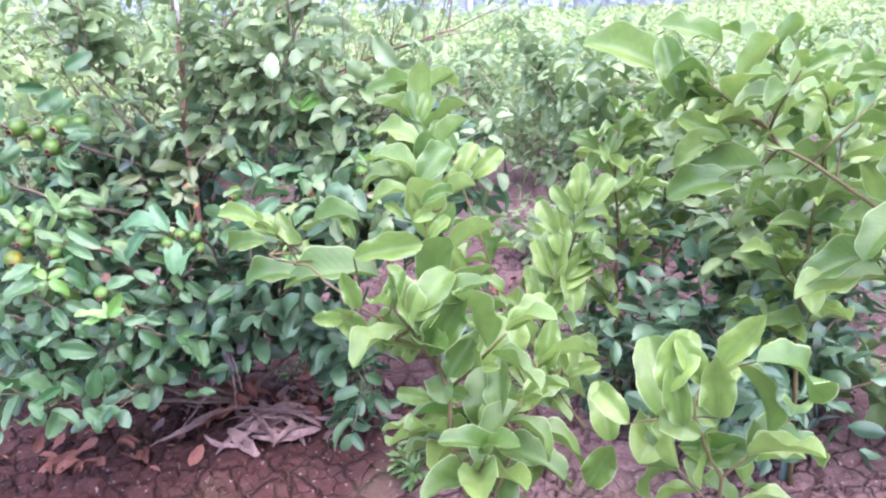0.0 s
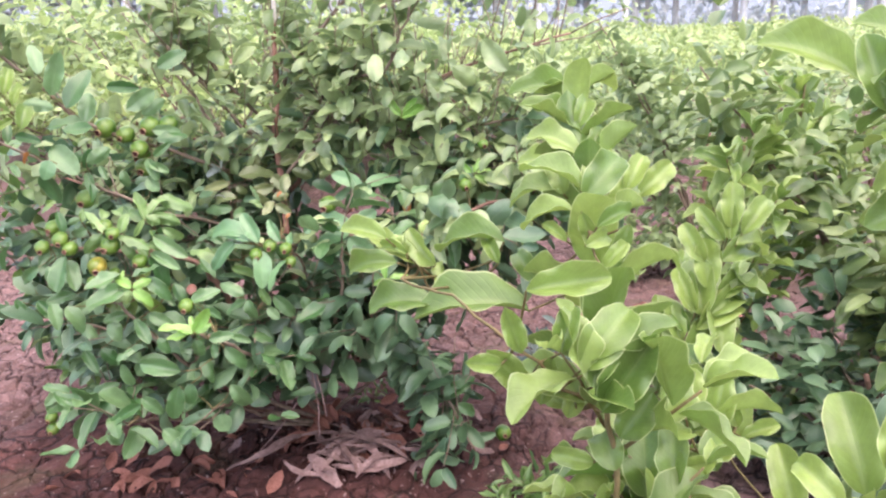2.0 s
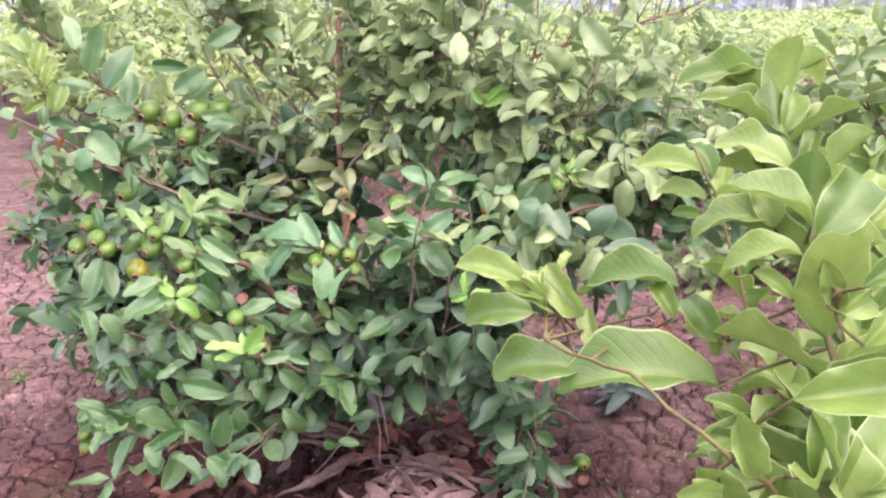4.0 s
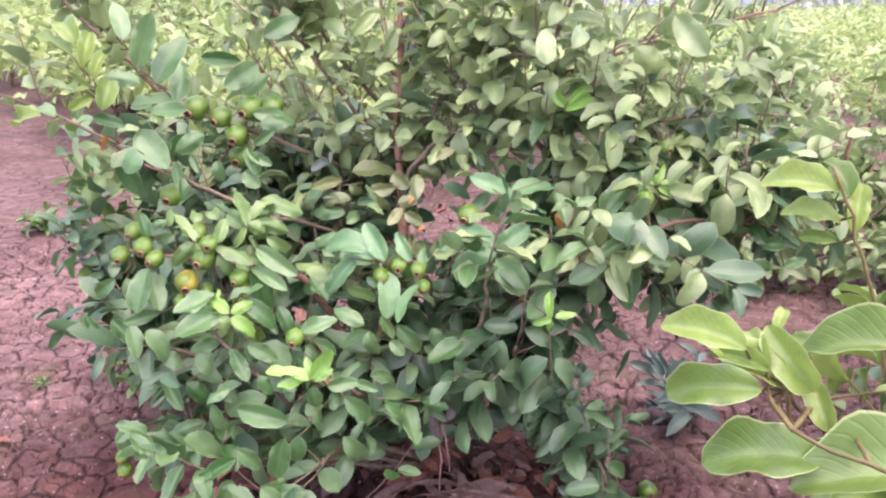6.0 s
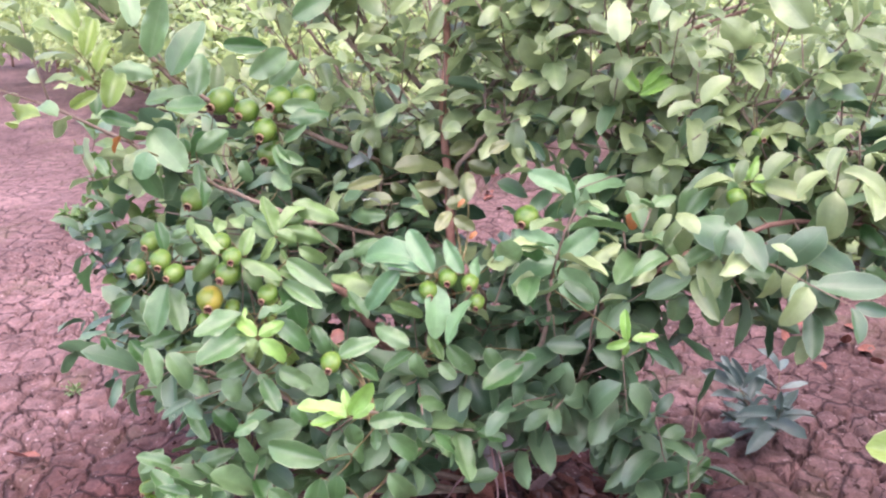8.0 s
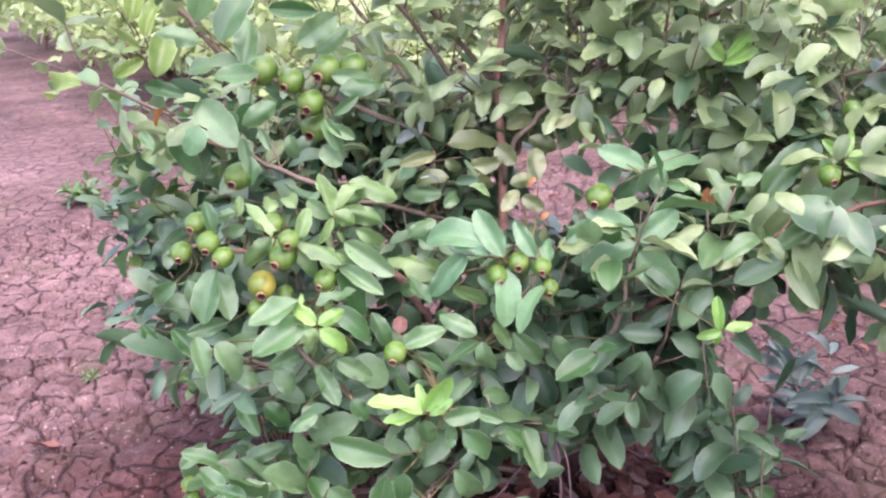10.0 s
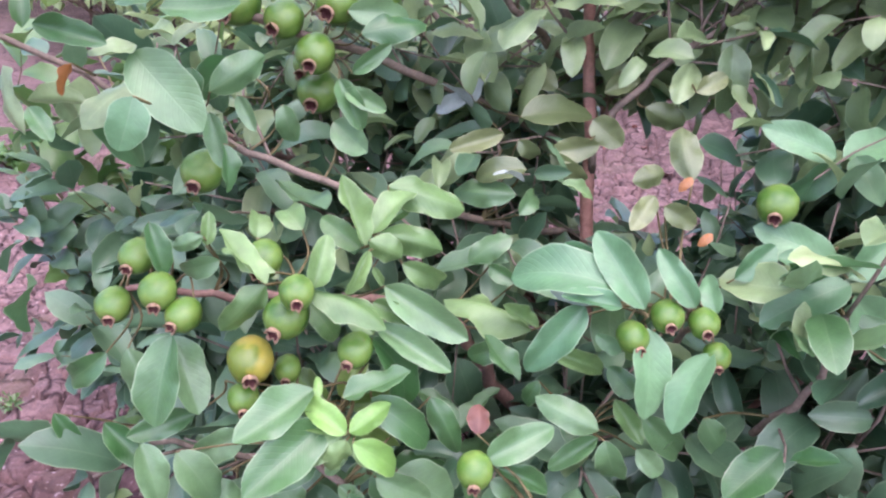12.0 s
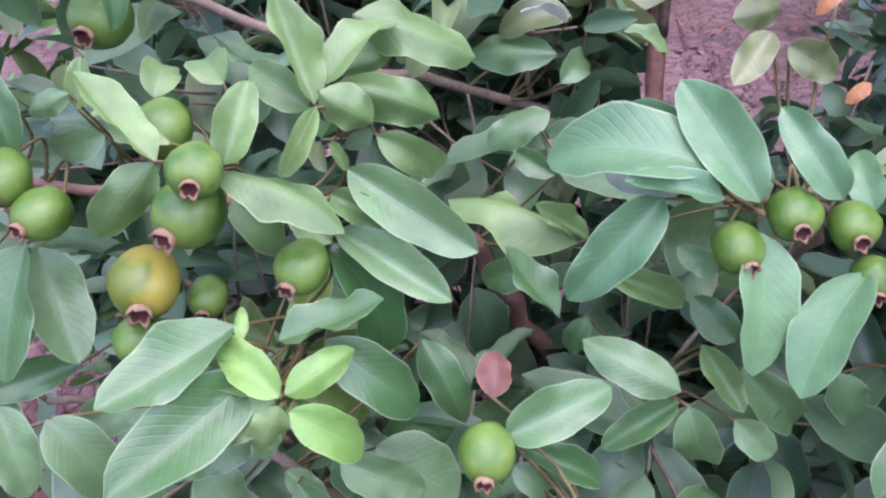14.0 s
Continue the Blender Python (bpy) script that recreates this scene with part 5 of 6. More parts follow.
spray(SAPLING, SAP, [  # arm more
    (0.571, -0.79, 0.891, 0.484, -0.785, 0.924, 1, -30), (0.472, -0.8, 0.866, 0.411, -0.796, 0.906, 0.85, -53),
    (0.61, -0.779, 0.838, 0.581, -0.781, 0.882, 0.99, -85)])
spray(SAPLING, SAPC, [  # front more
    (0.652, -0.998, 0.816, 0.635, -0.986, 0.887, 1, -14), (0.662, -1, 0.805, 0.681, -0.968, 0.879, 0.91, 22),
    (0.597, -0.97, 0.791, 0.554, -0.978, 0.838, 0.96, -79), (0.641, -0.955, 0.749, 0.656, -0.948, 0.794, 1, 52),
    (0.689, -0.973, 0.701, 0.672, -0.963, 0.743, 1.23, -57)])
spray(BUSH, FRESH, [  # star shoot leaves
    (-0.276, -0.136, 0.607, -0.308, -0.163, 0.594, 1.19, -52), (-0.271, -0.141, 0.607, -0.285, -0.159, 0.578, 1.12, -48),
    (-0.281, -0.126, 0.604, -0.324, -0.129, 0.622, 1.03, -48), (-0.272, -0.126, 0.602, -0.252, -0.135, 0.575, 1.02, 31)])
spray(BUSH, SAP, [  # left star leaves
    (-0.315, -0.054, 0.567, -0.394, -0.086, 0.544, 1.03, -65), (-0.303, -0.064, 0.564, -0.335, -0.086, 0.511, 1.1, -64),
    (-0.295, -0.061, 0.568, -0.237, -0.072, 0.531, 1.01, 51), (-0.295, -0.047, 0.575, -0.232, -0.035, 0.579, 0.91, 65),
    (-0.303, -0.046, 0.583, -0.281, -0.035, 0.631, 0.98, 74), (-0.315, -0.05, 0.579, -0.357, -0.049, 0.613, 1.02, -56)])
spray(BUSH, "MINT", [  # pale leaf
    (-0.432, -0.107, 0.891, -0.436, -0.13, 0.855, 1.51, -49)])
spray(BUSH, "BROWN", [  # by the trunk
    (-0.151, 0.247, 0.791, -0.064, 0.28, 0.804, 1, 36), (-0.117, 0.236, 0.75, -0.062, 0.255, 0.757, 0.99, 70),
    (-0.114, 0.236, 0.75, -0.068, 0.214, 0.716, 0.93, 64), (-0.067, 0.263, 0.786, -0.034, 0.244, 0.761, 1.6, 67),
    (-0.009, 0.252, 0.805, 0.04, 0.237, 0.783, 1.06, 77), (-0.027, 0.134, 0.755, 0.014, 0.138, 0.767, 1.1, 68),
    (-0.008, 0.09, 0.756, -0.03, 0.071, 0.725, 1.12, -34), (0.024, 0.077, 0.777, 0.003, 0.096, 0.833, 0.92, -61),
    (-0, 0.075, 0.751, 0.034, 0.07, 0.732, 1.25, 75), (-0.17, 0.227, 0.776, -0.229, 0.203, 0.762, 0.91, -71),
    (-0.141, 0.191, 0.745, -0.196, 0.171, 0.759, 1, -38), (-0.153, 0.232, 0.767, -0.125, 0.222, 0.745, 1.22, 66),
    (-0.111, 0.304, 0.813, -0.15, 0.314, 0.837, 1.01, -76), (-0.054, 0.296, 0.811, -0.008, 0.318, 0.834, 1, 65),
    (0.038, 0.205, 0.834, 0.072, 0.217, 0.851, 1.05, 64)])
spray(BUSH, OLD, [  # upper left cover
    (-0.428, -0.027, 0.876, -0.468, -0.04, 0.88, 1.3, -77), (-0.434, 0.001, 0.892, -0.438, -0.01, 0.864, 1.6, -48),
    (-0.44, 0.091, 0.885, -0.464, 0.065, 0.848, 1.42, -65), (-0.427, 0.077, 0.849, -0.408, 0.065, 0.818, 1.01, 34),
    (-0.4, 0.128, 0.828, -0.383, 0.106, 0.792, 1.17, 17), (-0.341, 0.147, 0.853, -0.313, 0.123, 0.808, 0.99, 35),
    (-0.334, 0.143, 0.842, -0.29, 0.135, 0.824, 0.99, 67), (-0.316, 0.157, 0.899, -0.245, 0.168, 0.918, 0.85, 67),
    (-0.326, 0.149, 0.859, -0.286, 0.156, 0.888, 0.91, 84), (-0.519, -0.113, 0.882, -0.497, -0.123, 0.856, 1.01, 32),
    (-0.353, 0.155, 0.804, -0.308, 0.136, 0.773, 1.17, 53), (-0.417, 0.009, 0.819, -0.401, -0.008, 0.781, 1, -26)])
FRUITS = [
    (-0.368, -0.043, 0.727, 0.036, 0), (-0.317, -0.102, 0.726, 0.030, 1), (-0.333, -0.088, 0.695, 0.040, 0),
    (-0.372, -0.089, 0.647, 0.042, 2), (-0.378, -0.101, 0.613, 0.029, 0), (-0.347, -0.066, 0.625, 0.026, 0),
    (-0.277, -0.074, 0.656, 0.032, 0), (-0.432, -0.085, 0.687, 0.032, 1), (-0.455, -0.082, 0.708, 0.034, 0),
    (-0.164, -0.109, 0.561, 0.033, 0), (-0.028, -0.011, 0.652, 0.030, 0), (0.003, 0.001, 0.670, 0.031, 1),
    (0.038, 0.006, 0.662, 0.029, 1), (0.051, -0.006, 0.634, 0.026, 0), (-0.484, -0.057, 0.730, 0.033, 0),
    (-0.475, 0.077, 0.768, 0.045, 0), (-0.390, 0.227, 0.821, 0.050, 0), (-0.401, 0.243, 0.849, 0.042, 0)]
FRUITS += [
    (-0.505, -0.077, 0.688, 0.033, 0), (-0.460, 0.184, 0.927, 0.051, 0), (-0.410, 0.187, 0.909, 0.043, 0),
    (-0.351, 0.203, 0.927, 0.051, 0), (-0.305, 0.212, 0.931, 0.045, 0), (-0.376, 0.182, 0.873, 0.045, 0),
    (0.122, 0.306, 0.290, 0.056, 0), (-0.543, -0.095, 0.240, 0.030, 0), (-0.548, -0.088, 0.266, 0.027, 0),
    (0.447, 0.118, 0.786, 0.030, 0), (0.116, 0.118, 0.742, 0.041, 0),
    (0.485, 0.194, 0.871, 0.026, 0)]
spray(BUSH, AMBER, [(0.021, 0.061, 0.786, 0.008, 0.052, 0.778, 1.2, -35), (0.043, 0.046, 0.736, 0.03, 0.037, 0.729, 1.2, -40)], tied=False)

spray(BUSH, AMBER, [(0.29, 0.215, 0.735, 0.292, 0.205, 0.7, 1.2, 10), (-0.53, -0.03, 0.9, -0.545, -0.035, 0.875, 1.1, 30)])
spray(BUSH, "PALE", [  # pale leaves
    (-0.062, 0.01, 0.676, -0.104, 0.006, 0.702, 1.1, -50), (-0.215, 0.29, 0.79, -0.245, 0.285, 0.83, 1.2, 30),
    (-0.22, 0.3, 0.8, -0.262, 0.29, 0.79, 1.1, -40), (-0.21, 0.28, 0.8, -0.2, 0.275, 0.845, 1.1, 60), (-0.14, 0.12, 0.755, -0.165, 0.12, 0.78, 1.1, 40)])
spray(BUSH, "GREY", [  # withered in the shade
    (0.01, 0.27, 0.45, -0.03, 0.25, 0.42, 1.1, 20), (0.02, 0.26, 0.46, 0.05, 0.23, 0.43, 1.0, -30), (0.03, 0.25, 0.42, 0.0, 0.22, 0.37, 1.1, 40),
    (0.06, 0.2, 0.42, 0.09, 0.17, 0.37, 1.0, 10), (0.07, 0.16, 0.38, 0.04, 0.12, 0.33, 1.1, 60), (0.08, 0.12, 0.36, 0.115, 0.09, 0.31, 1.0, -20),
    (0.05, 0.1, 0.33, 0.06, 0.06, 0.27, 0.9, 30), (-0.01, 0.22, 0.4, -0.05, 0.19, 0.37, 1.1, -50)])

for x, y, z, d, look_of in FRUITS:
    end = (pick.uniform(-0.5, 0.5), -1.1, -0.2) if look_of == 1 else (pick.uniform(-0.4, 0.5), pick.uniform(-1.3, -0.9), -0.4)
    guava(bush, (x, y, z), d, end, look_of == 2)
    near = min(LIMB_POINTS, key=lambda p: (p - Vector((x, y, z))).length)
    top = Vector((x, y, z)) - Vector(end).normalized() * d * 0.5
    if (near - top).length < 0.12:
        BUSH[2].append([near, (near + top) / 2 + Vector((0, 0.02, 0.015)), top])
stalks_of(BUSH, STEM)
stalks_of(SAPLING, STEM, 0.0013)
stalks_of(SECOND, STEM, 0.0013)
stalks_of(THIRD, STEM, 0.0013)
stalks_of(FOURTH, STEM, 0.0013)
BERRIES = [Vector(f[:3]) for f in FRUITS]


def free(p):
    """Keeps fruit and the placed sprays clear of other leaves."""
    if -0.58 < p.x < 0.1 and 0.5 < p.z < 0.86 and p.y < 0.06 or -0.26 < p.x < 0.02 and p.y < -0.1 and p.z > 0.3:
        return False
    if p.y > -0.15:
        q = p.y - 0.2
        if -0.1 + 0.08 * q < p.x < 0.04 + 0.26 * q and 0.67 - 0.3 * q < p.z < 0.81 - 0.2 * q:
            return False
    if p.x < 0.1 and (p.z < 0.19 and p.y < 0.45 or p.z < 0.25 and p.y < 0.12):
        return False
    if 0.05 < p.x < 0.27 and p.y < 0.6 and p.z < 0.29 - 0.4 * p.y:
        return False
    if p.x > 0.42 and p.z < 0.42:
        return False
    if p.x < -0.68 and p.y < 0.25 and p.z < 0.9:
        return False
    if -0.18 < p.x < 0.0 and -0.2 < p.y < 0.31 and 0.7 < p.z < 0.87:
        return False
    if 0.2 < p.x < 0.36 and p.y < 0.0 and 0.5 < p.z < 0.7:
        return False
    return all((p - f).length > 0.075 or p.y > f.y + 0.02 for f in BERRIES)


leaves.leaves = [item for item in leaves.leaves if free(item[0]) and free(item[0] + item[1] * item[3])]
leaves.twigs = [item for item in leaves.twigs if all(free(p) for p in item[0])]
low_right = Foliage(61)
low_line = smooth_line([(0.1, 0.3, 0.46), (0.22, 0.24, 0.36), (0.34, 0.19, 0.25), (0.44, 0.15, 0.15)], 8, 0.004, low_right.r)
for k in range(27):
    p, d = along(low_line, (k + 0.5) / 27)
    turn = Vector(low_right.r.normal(0, 1, 3)).normalized()
    low_right.twig(p, d * 0.5 + turn - UP * 0.1, low_right.r.uniform(0.06, 0.11), 3, 0.072, droop=0.35, open_angle=62, radius=0.0015)
branch("limb", local(low_line), 0.0045, 0.002, TWIG, bush, steps=1)
leaves.leaves += [item for item in low_right.leaves if all((item[0] - f).length > 0.05 for f in BERRIES)]
leaves.twigs += low_right.twigs
shoot = Foliage(62)
shoot_line = smooth_line([(-0.17, 0.42, 0.02), (-0.185, 0.34, 0.4), (-0.18, 0.25, 0.68), (-0.176, 0.235, 0.78)], 8, 0.002, shoot.r)
branch("limb", local(shoot_line), 0.004, 0.002, TWIG, bush, steps=1)
for k in range(9):
    p, d = along(shoot_line, 0.45 + 0.06 * k)
    turn = Vector((math.cos(k * 2.4), math.sin(k * 2.4) * 0.7, 0.15))
    shoot.twig(p, turn, 0.05, 1, 0.085, droop=0.3, open_angle=35, radius=0.0014)
leaves.leaves += shoot.leaves
leaves.twigs += shoot.twigs
upper = Foliage(6)
leaves.leaves = [item for item in leaves.leaves if item[0].z < 0.85 or upper.r.rand() < (0.9 if item[0].y < 0.42 else 0.22)]
leaves.leaves = [item for item in leaves.leaves if not (item[0].x > 0.2 and item[0].z > 0.78 and item[0].y > 0.3) or upper.r.rand() < 0.6]
# Lighter olive above, darker green below: the bush's shading carried by leaf colour.
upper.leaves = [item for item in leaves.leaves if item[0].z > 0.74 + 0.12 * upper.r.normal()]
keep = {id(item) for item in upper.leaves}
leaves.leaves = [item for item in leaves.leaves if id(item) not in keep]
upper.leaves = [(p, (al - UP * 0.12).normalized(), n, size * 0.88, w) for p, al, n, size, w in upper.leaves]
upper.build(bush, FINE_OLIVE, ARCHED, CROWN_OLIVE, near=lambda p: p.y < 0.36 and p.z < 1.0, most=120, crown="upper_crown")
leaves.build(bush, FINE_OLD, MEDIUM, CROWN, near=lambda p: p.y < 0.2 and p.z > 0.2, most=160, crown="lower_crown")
leaves.wood(bush, TWIG)

for plant, seed, count, lo, hi in ((SAPLING, 71, 10, 0.02, 0.42), (SECOND, 72, 10, 0.3, 0.95), (THIRD, 73, 14, 0.1, 0.6), (FOURTH, 74, 5, 0.1, 0.8)):
    f = Foliage(seed)
    pts = sorted((p for p in plant[1] if p.z > 0.2), key=lambda p: p.z)
    for k in range(count):
        p = pts[f.r.randint(int(len(pts) * lo), max(int(len(pts) * hi), 1))]
        a = k * 2.4
        f.twig(p, Vector((math.cos(a), math.sin(a) * 0.8 + 0.25, 0.8)), 0.12, 3, 0.1, droop=0.0, open_angle=48, radius=0.0025)
    f.leaves = [i for i in f.leaves if i[0].y > -1.12 and (i[0] - Vector((0.33, -1.28, 1.1))).length > 0.35]
    f.build(plant[0], FINE_SAP, COARSE, CROWN_SAP, near=lambda p: True)
    f.wood(plant[0], STEM)

column = Foliage(79)
for k in range(11):
    p, d = along(column_line, 0.5 + 0.046 * k)
    side = d.cross(Vector((0.15, 1, 0))).normalized() if k % 2 == 0 else d.cross(Vector((1, 0.1, 0))).normalized()
    for sign in (-1, 1):
        way = (d * 0.95 + side * sign * 0.7 + Vector(column.r.normal(0, 0.1, 3))).normalized()
        column.leaves.append((p, way, d - way * 0.4 + UP * 0.3, (0.11 - 0.004 * k) * column.r.uniform(0.9, 1.1), 1.05))
column.build(sapling_near, UPRIGHT_SAP, COARSE, CROWN_SAP, near=lambda p: True)

# a pale strip tied to the top of the trunk
strip = [(-0.004, 0, 0.03), (0.006, 0, 0.03), (0.008, -0.002, 0.0), (0.007, -0.003, -0.03), (0.0, -0.004, -0.042), (-0.006, -0.002, -0.03), (-0.006, 0, 0.0)]
bm = bmesh.new()
front = [bm.verts.new((x, y - 0.0008, z)) for x, y, z in strip]
back = [bm.verts.new((x, y + 0.0008, z)) for x, y, z in strip]
bm.faces.new(front)
bm.faces.new(list(reversed(back)))
for k in range(len(strip)):
    bm.faces.new((front[k], back[k], back[(k + 1) % len(strip)], front[(k + 1) % len(strip)]))
tag_mesh = bpy.data.meshes.new("tag")
bm.to_mesh(tag_mesh)
bm.free()
tag_mesh.materials.append(TAG)
tag = new("tag", tag_mesh)
tag.parent = bush
tag.location = Vector((-0.072, 0.405, 1.21)) - B
tagged(tag, "pale torn plastic strip")

# withered stalks that hang from the front of the bush
for pts in ([(0.05, 0.08, 0.4), (0.065, 0.05, 0.32), (0.075, 0.04, 0.24), (0.07, 0.045, 0.16)], [(0.055, 0.07, 0.38), (0.085, 0.04, 0.3), (0.093, 0.045, 0.215)],
            [(0.0, 0.12, 0.22), (-0.05, 0.11, 0.15), (-0.12, 0.1, 0.07)]):
    branch("withered_stalk", local(pts), 0.0022, 0.0012, STRAW, bush, wobble=0.0008, label="withered hanging stalk")


# ---- other saplings and weeds ----
def sapling(base, stem, seed, twigs, size=0.11):
    ob = thing("guava_sapling", base, "young guava sapling with upright yellow-green leaves", "sapling", "guava saplings")
    b = Vector(base)
    _, line = branch("stem", [Vector(p) - b for p in stem], 0.007, 0.003, STEM, ob)
    line = [p + b for p in line]
    f = Foliage(seed)
    for k in range(twigs):
        p, d = along(line, 0.35 + 0.6 * k / twigs)
        a = k * 2.4 + seed
        f.twig(p, Vector((math.cos(a), math.sin(a), 1.1)), 0.14, 4, size, droop=-0.05, open_angle=42, radius=0.003)
    p, d = along(line, 0.8)
    f.twig(p, d, 0.18, 5, size, droop=-0.05, open_angle=42)
    f.build(ob, FINE_SAP, COARSE, CROWN_SAP, near=lambda p: True)
    f.wood(ob, STEM)
    return ob


sapling((1.5, -0.1, 0), [(1.5, -0.1, -0.03), (1.48, -0.12, 0.5), (1.5, -0.15, 1.0)], 9, 12)
sapling((1.12, 0.3, 0), [(1.12, 0.3, -0.03), (1.13, 0.29, 0.45), (1.11, 0.27, 0.86)], 10, 10, 0.095)
sapling((1.4, 0.8, 0), [(1.4, 0.8, -0.03), (1.38, 0.79, 0.5), (1.4, 0.77, 0.95)], 11, 11, 0.095)
sapling((1.8, 0.35, 0), [(1.8, 0.35, -0.03), (1.81, 0.33, 0.5), (1.79, 0.32, 1.0)], 12, 11, 0.1)
sapling((1.95, 1.25, 0), [(1.95, 1.25, -0.03), (1.93, 1.24, 0.5), (1.95, 1.22, 1.02)], 13, 11, 0.1)


def weed(place, seed, stems, height, size, material, slim=0.55, label="small green weed on bare soil"):
    ob = thing("weed", place, label, "weed", "weeds")
    f = Foliage(seed)
    q = f.r
    for k in range(stems):
        a = q.uniform(0, 6.28)
        f.twig(Vector(place), Vector((math.cos(a) * 0.8, math.sin(a) * 0.8, 1)), height * q.uniform(0.6, 1.1), 4, size, droop=0.1, open_angle=50, radius=0.0012)
    f.leaves = [(p, al, n, s, slim) for p, al, n, s, w in f.leaves]
    f.build(ob, None, COARSE, material, crown="foliage")
    f.wood(ob, STEM)
    return ob


weed((0.61, 0.06, 0.0), 51, 7, 0.1, 0.06, WEED)
weed((0.55, -0.05, 0.0), 52, 5, 0.08, 0.05, WEED)
weed((1.5, 0.0, 0.0), 53, 7, 0.16, 0.075, WEED_GREY, 0.5, "grey-green narrow-leaved weed on bare soil")
weed((0.66, 0.7, 0.0), 54, 6, 0.2, 0.105, WEED_GREY, 0.62, "grey-green narrow-leaved weed on bare soil")
weed((0.11, 0.5, 0.03), 55, 4, 0.07, 0.035, WEED)


def tall_weed(base, seed, stems, height, size, material=WEED, label="tall bright green weed beside the guava bush"):
    """Upright stems with most leaves near the top."""
    ob = thing("weed", base, label, "weed", "weeds")
    b = Vector(base)
    f = Foliage(seed)
    for k in range(stems):
        top = Vector((f.r.normal(0, 0.1), f.r.normal(0, 0.1), height * f.r.uniform(0.55, 0.95)))
        line = smooth_line([(0, 0, -0.02), (top.x * 0.4, top.y * 0.4, top.z * 0.5), tuple(top)], 5, 0.004, f.r)
        f.twigs.append(([p + b for p in line], 0.003))
        for j in range(8):
            p, d = along(line, 0.3 + 0.088 * j)
            f.twig(p + b, d + Vector(f.r.normal(0, 0.8, 3)), 0.13, 4, size, droop=0.15, open_angle=55, radius=0.0012)
    f.leaves = [(p, al, n, q, 1.1) for p, al, n, q, w in f.leaves]
    f.build(ob, None, COARSE, material, crown="foliage")
    f.wood(ob, STEM)
    return ob


tall_weed((-0.8, 0.5, 0), 81, 6, 0.88, 0.078)
tall_weed((-0.68, 0.62, 0), 82, 6, 0.84, 0.075)
tall_weed((-0.79, 0.68, 0), 83, 5, 0.8, 0.075)
# These shoots take the darkened crown green, which stands for shade.
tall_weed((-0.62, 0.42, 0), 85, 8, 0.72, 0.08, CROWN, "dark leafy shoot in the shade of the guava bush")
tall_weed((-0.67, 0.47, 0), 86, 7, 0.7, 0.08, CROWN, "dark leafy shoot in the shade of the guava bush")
weed((-2.42, 2.2, 0.0), 84, 9, 0.13, 0.075, WEED, 0.9, "low bright green weed on cracked soil")
weed((-1.28, 0.62, 0.0), 58, 6, 0.03, 0.02, WEED)


# ---- litter on the soil ----
def soil_height(x, y):
    d = math.hypot((x - 0.05) / 0.55, (y - 0.25) / 0.4)
    return 0.05 * math.exp(-d ** 2 * 1.5)


def strap(seed, length, width):
    """A dry strap-shaped leaf, bowed, buckled and creased along its middle."""
    q = np.random.RandomState(seed)
    verts, faces = [], []
    n, bow, arch = 12, q.uniform(-0.7, 0.7), q.uniform(0.03, 0.14)
    ph, roll = q.uniform(0, 6.28), q.uniform(-1.1, 1.1)
    for i in range(n + 1):
        u = i / n
        w = width * (0.45 + 0.6 * math.sin(math.pi * min(u * 1.15, 1))) * (1 if i < n else 0.25) * (1 + 0.12 * math.sin(u * 23 + ph))
        x, y = length * bow * (u - 0.5) ** 2, length * (u - 0.5)
        z = length * (arch * math.sin(math.pi * u) + 0.02 * math.sin(u * 9 + ph)) + 0.005
        tilt = roll * (u - 0.4)
        for v, lift in ((-1, 0.3), (-0.5, 0.42), (0, 0.0), (0.5, 0.45), (1, 0.25)):
            a, c = v * w / 2, lift * w * 0.5
            verts.append((x + a * math.cos(tilt) - c * math.sin(tilt), y, z + abs(a * math.sin(tilt)) + c * math.cos(tilt) + q.uniform(0, 0.003)))
    for i in range(n):
        for j in range(4):
            a = i * 5 + j
            faces.append((a, a + 1, a + 6, a + 5))
    return mesh_from("dry_strap_leaf", verts, faces, STRAW)


straps = [strap(k, 0.13 + 0.014 * k, 0.024 + 0.006 * (k % 4)) for k in range(9)]
lay = np.random.RandomState(9)
for k in range(34):
    a = lay.normal(0, 1, 2)
    x, y = 0.13 + a[0] * 0.075, 0.13 + a[1] * 0.045
    ob = new("dry_strap_leaf", straps[k % 9])
    ob.matrix_basis = Matrix.LocRotScale((x, y, soil_height(x, y) + 0.005 * (k % 7)), Euler((lay.normal(0, 0.2), lay.normal(0, 0.25), 1.57 + lay.normal(0, 0.8))), [lay.uniform(0.6, 1.15)] * 3)
    tagged(ob, "dry straw-coloured strap leaf lying on red soil", "dry leaf", "dry strap leaves")
dry = shared([leaf_shape(6, 4, 0.45, 1.2, 0.9, 0.08, 0.88, 0.4, 61), leaf_shape(6, 4, 0.5, -0.8, 0.6, 0.1, 0.9, -0.5, 62), leaf_shape(6, 4, 0.42, 0.5, 1.3, 0.06, 0.88, 0.2, 63)], DRY, "fallen_leaf")
pale = shared([leaf_shape(6, 4, 0.45, 1.2, 0.9, 0.08, 0.88, 0.4, 64), leaf_shape(6, 4, 0.5, -0.8, 0.6, 0.1, 0.9, -0.5, 65)], STRAW, "fallen_leaf")


def fallen(x, y, turn, size, mesh):
    ob = new("fallen_leaf", mesh)
    ob.matrix_basis = Matrix.LocRotScale((x, y, soil_height(x, y) + 0.008), Euler((lay.normal(0, 0.25), lay.normal(0, 0.3), turn)), [size] * 3)
    return tagged(ob, "curled reddish-brown fallen leaf on red soil", "dry leaf", "fallen leaves")


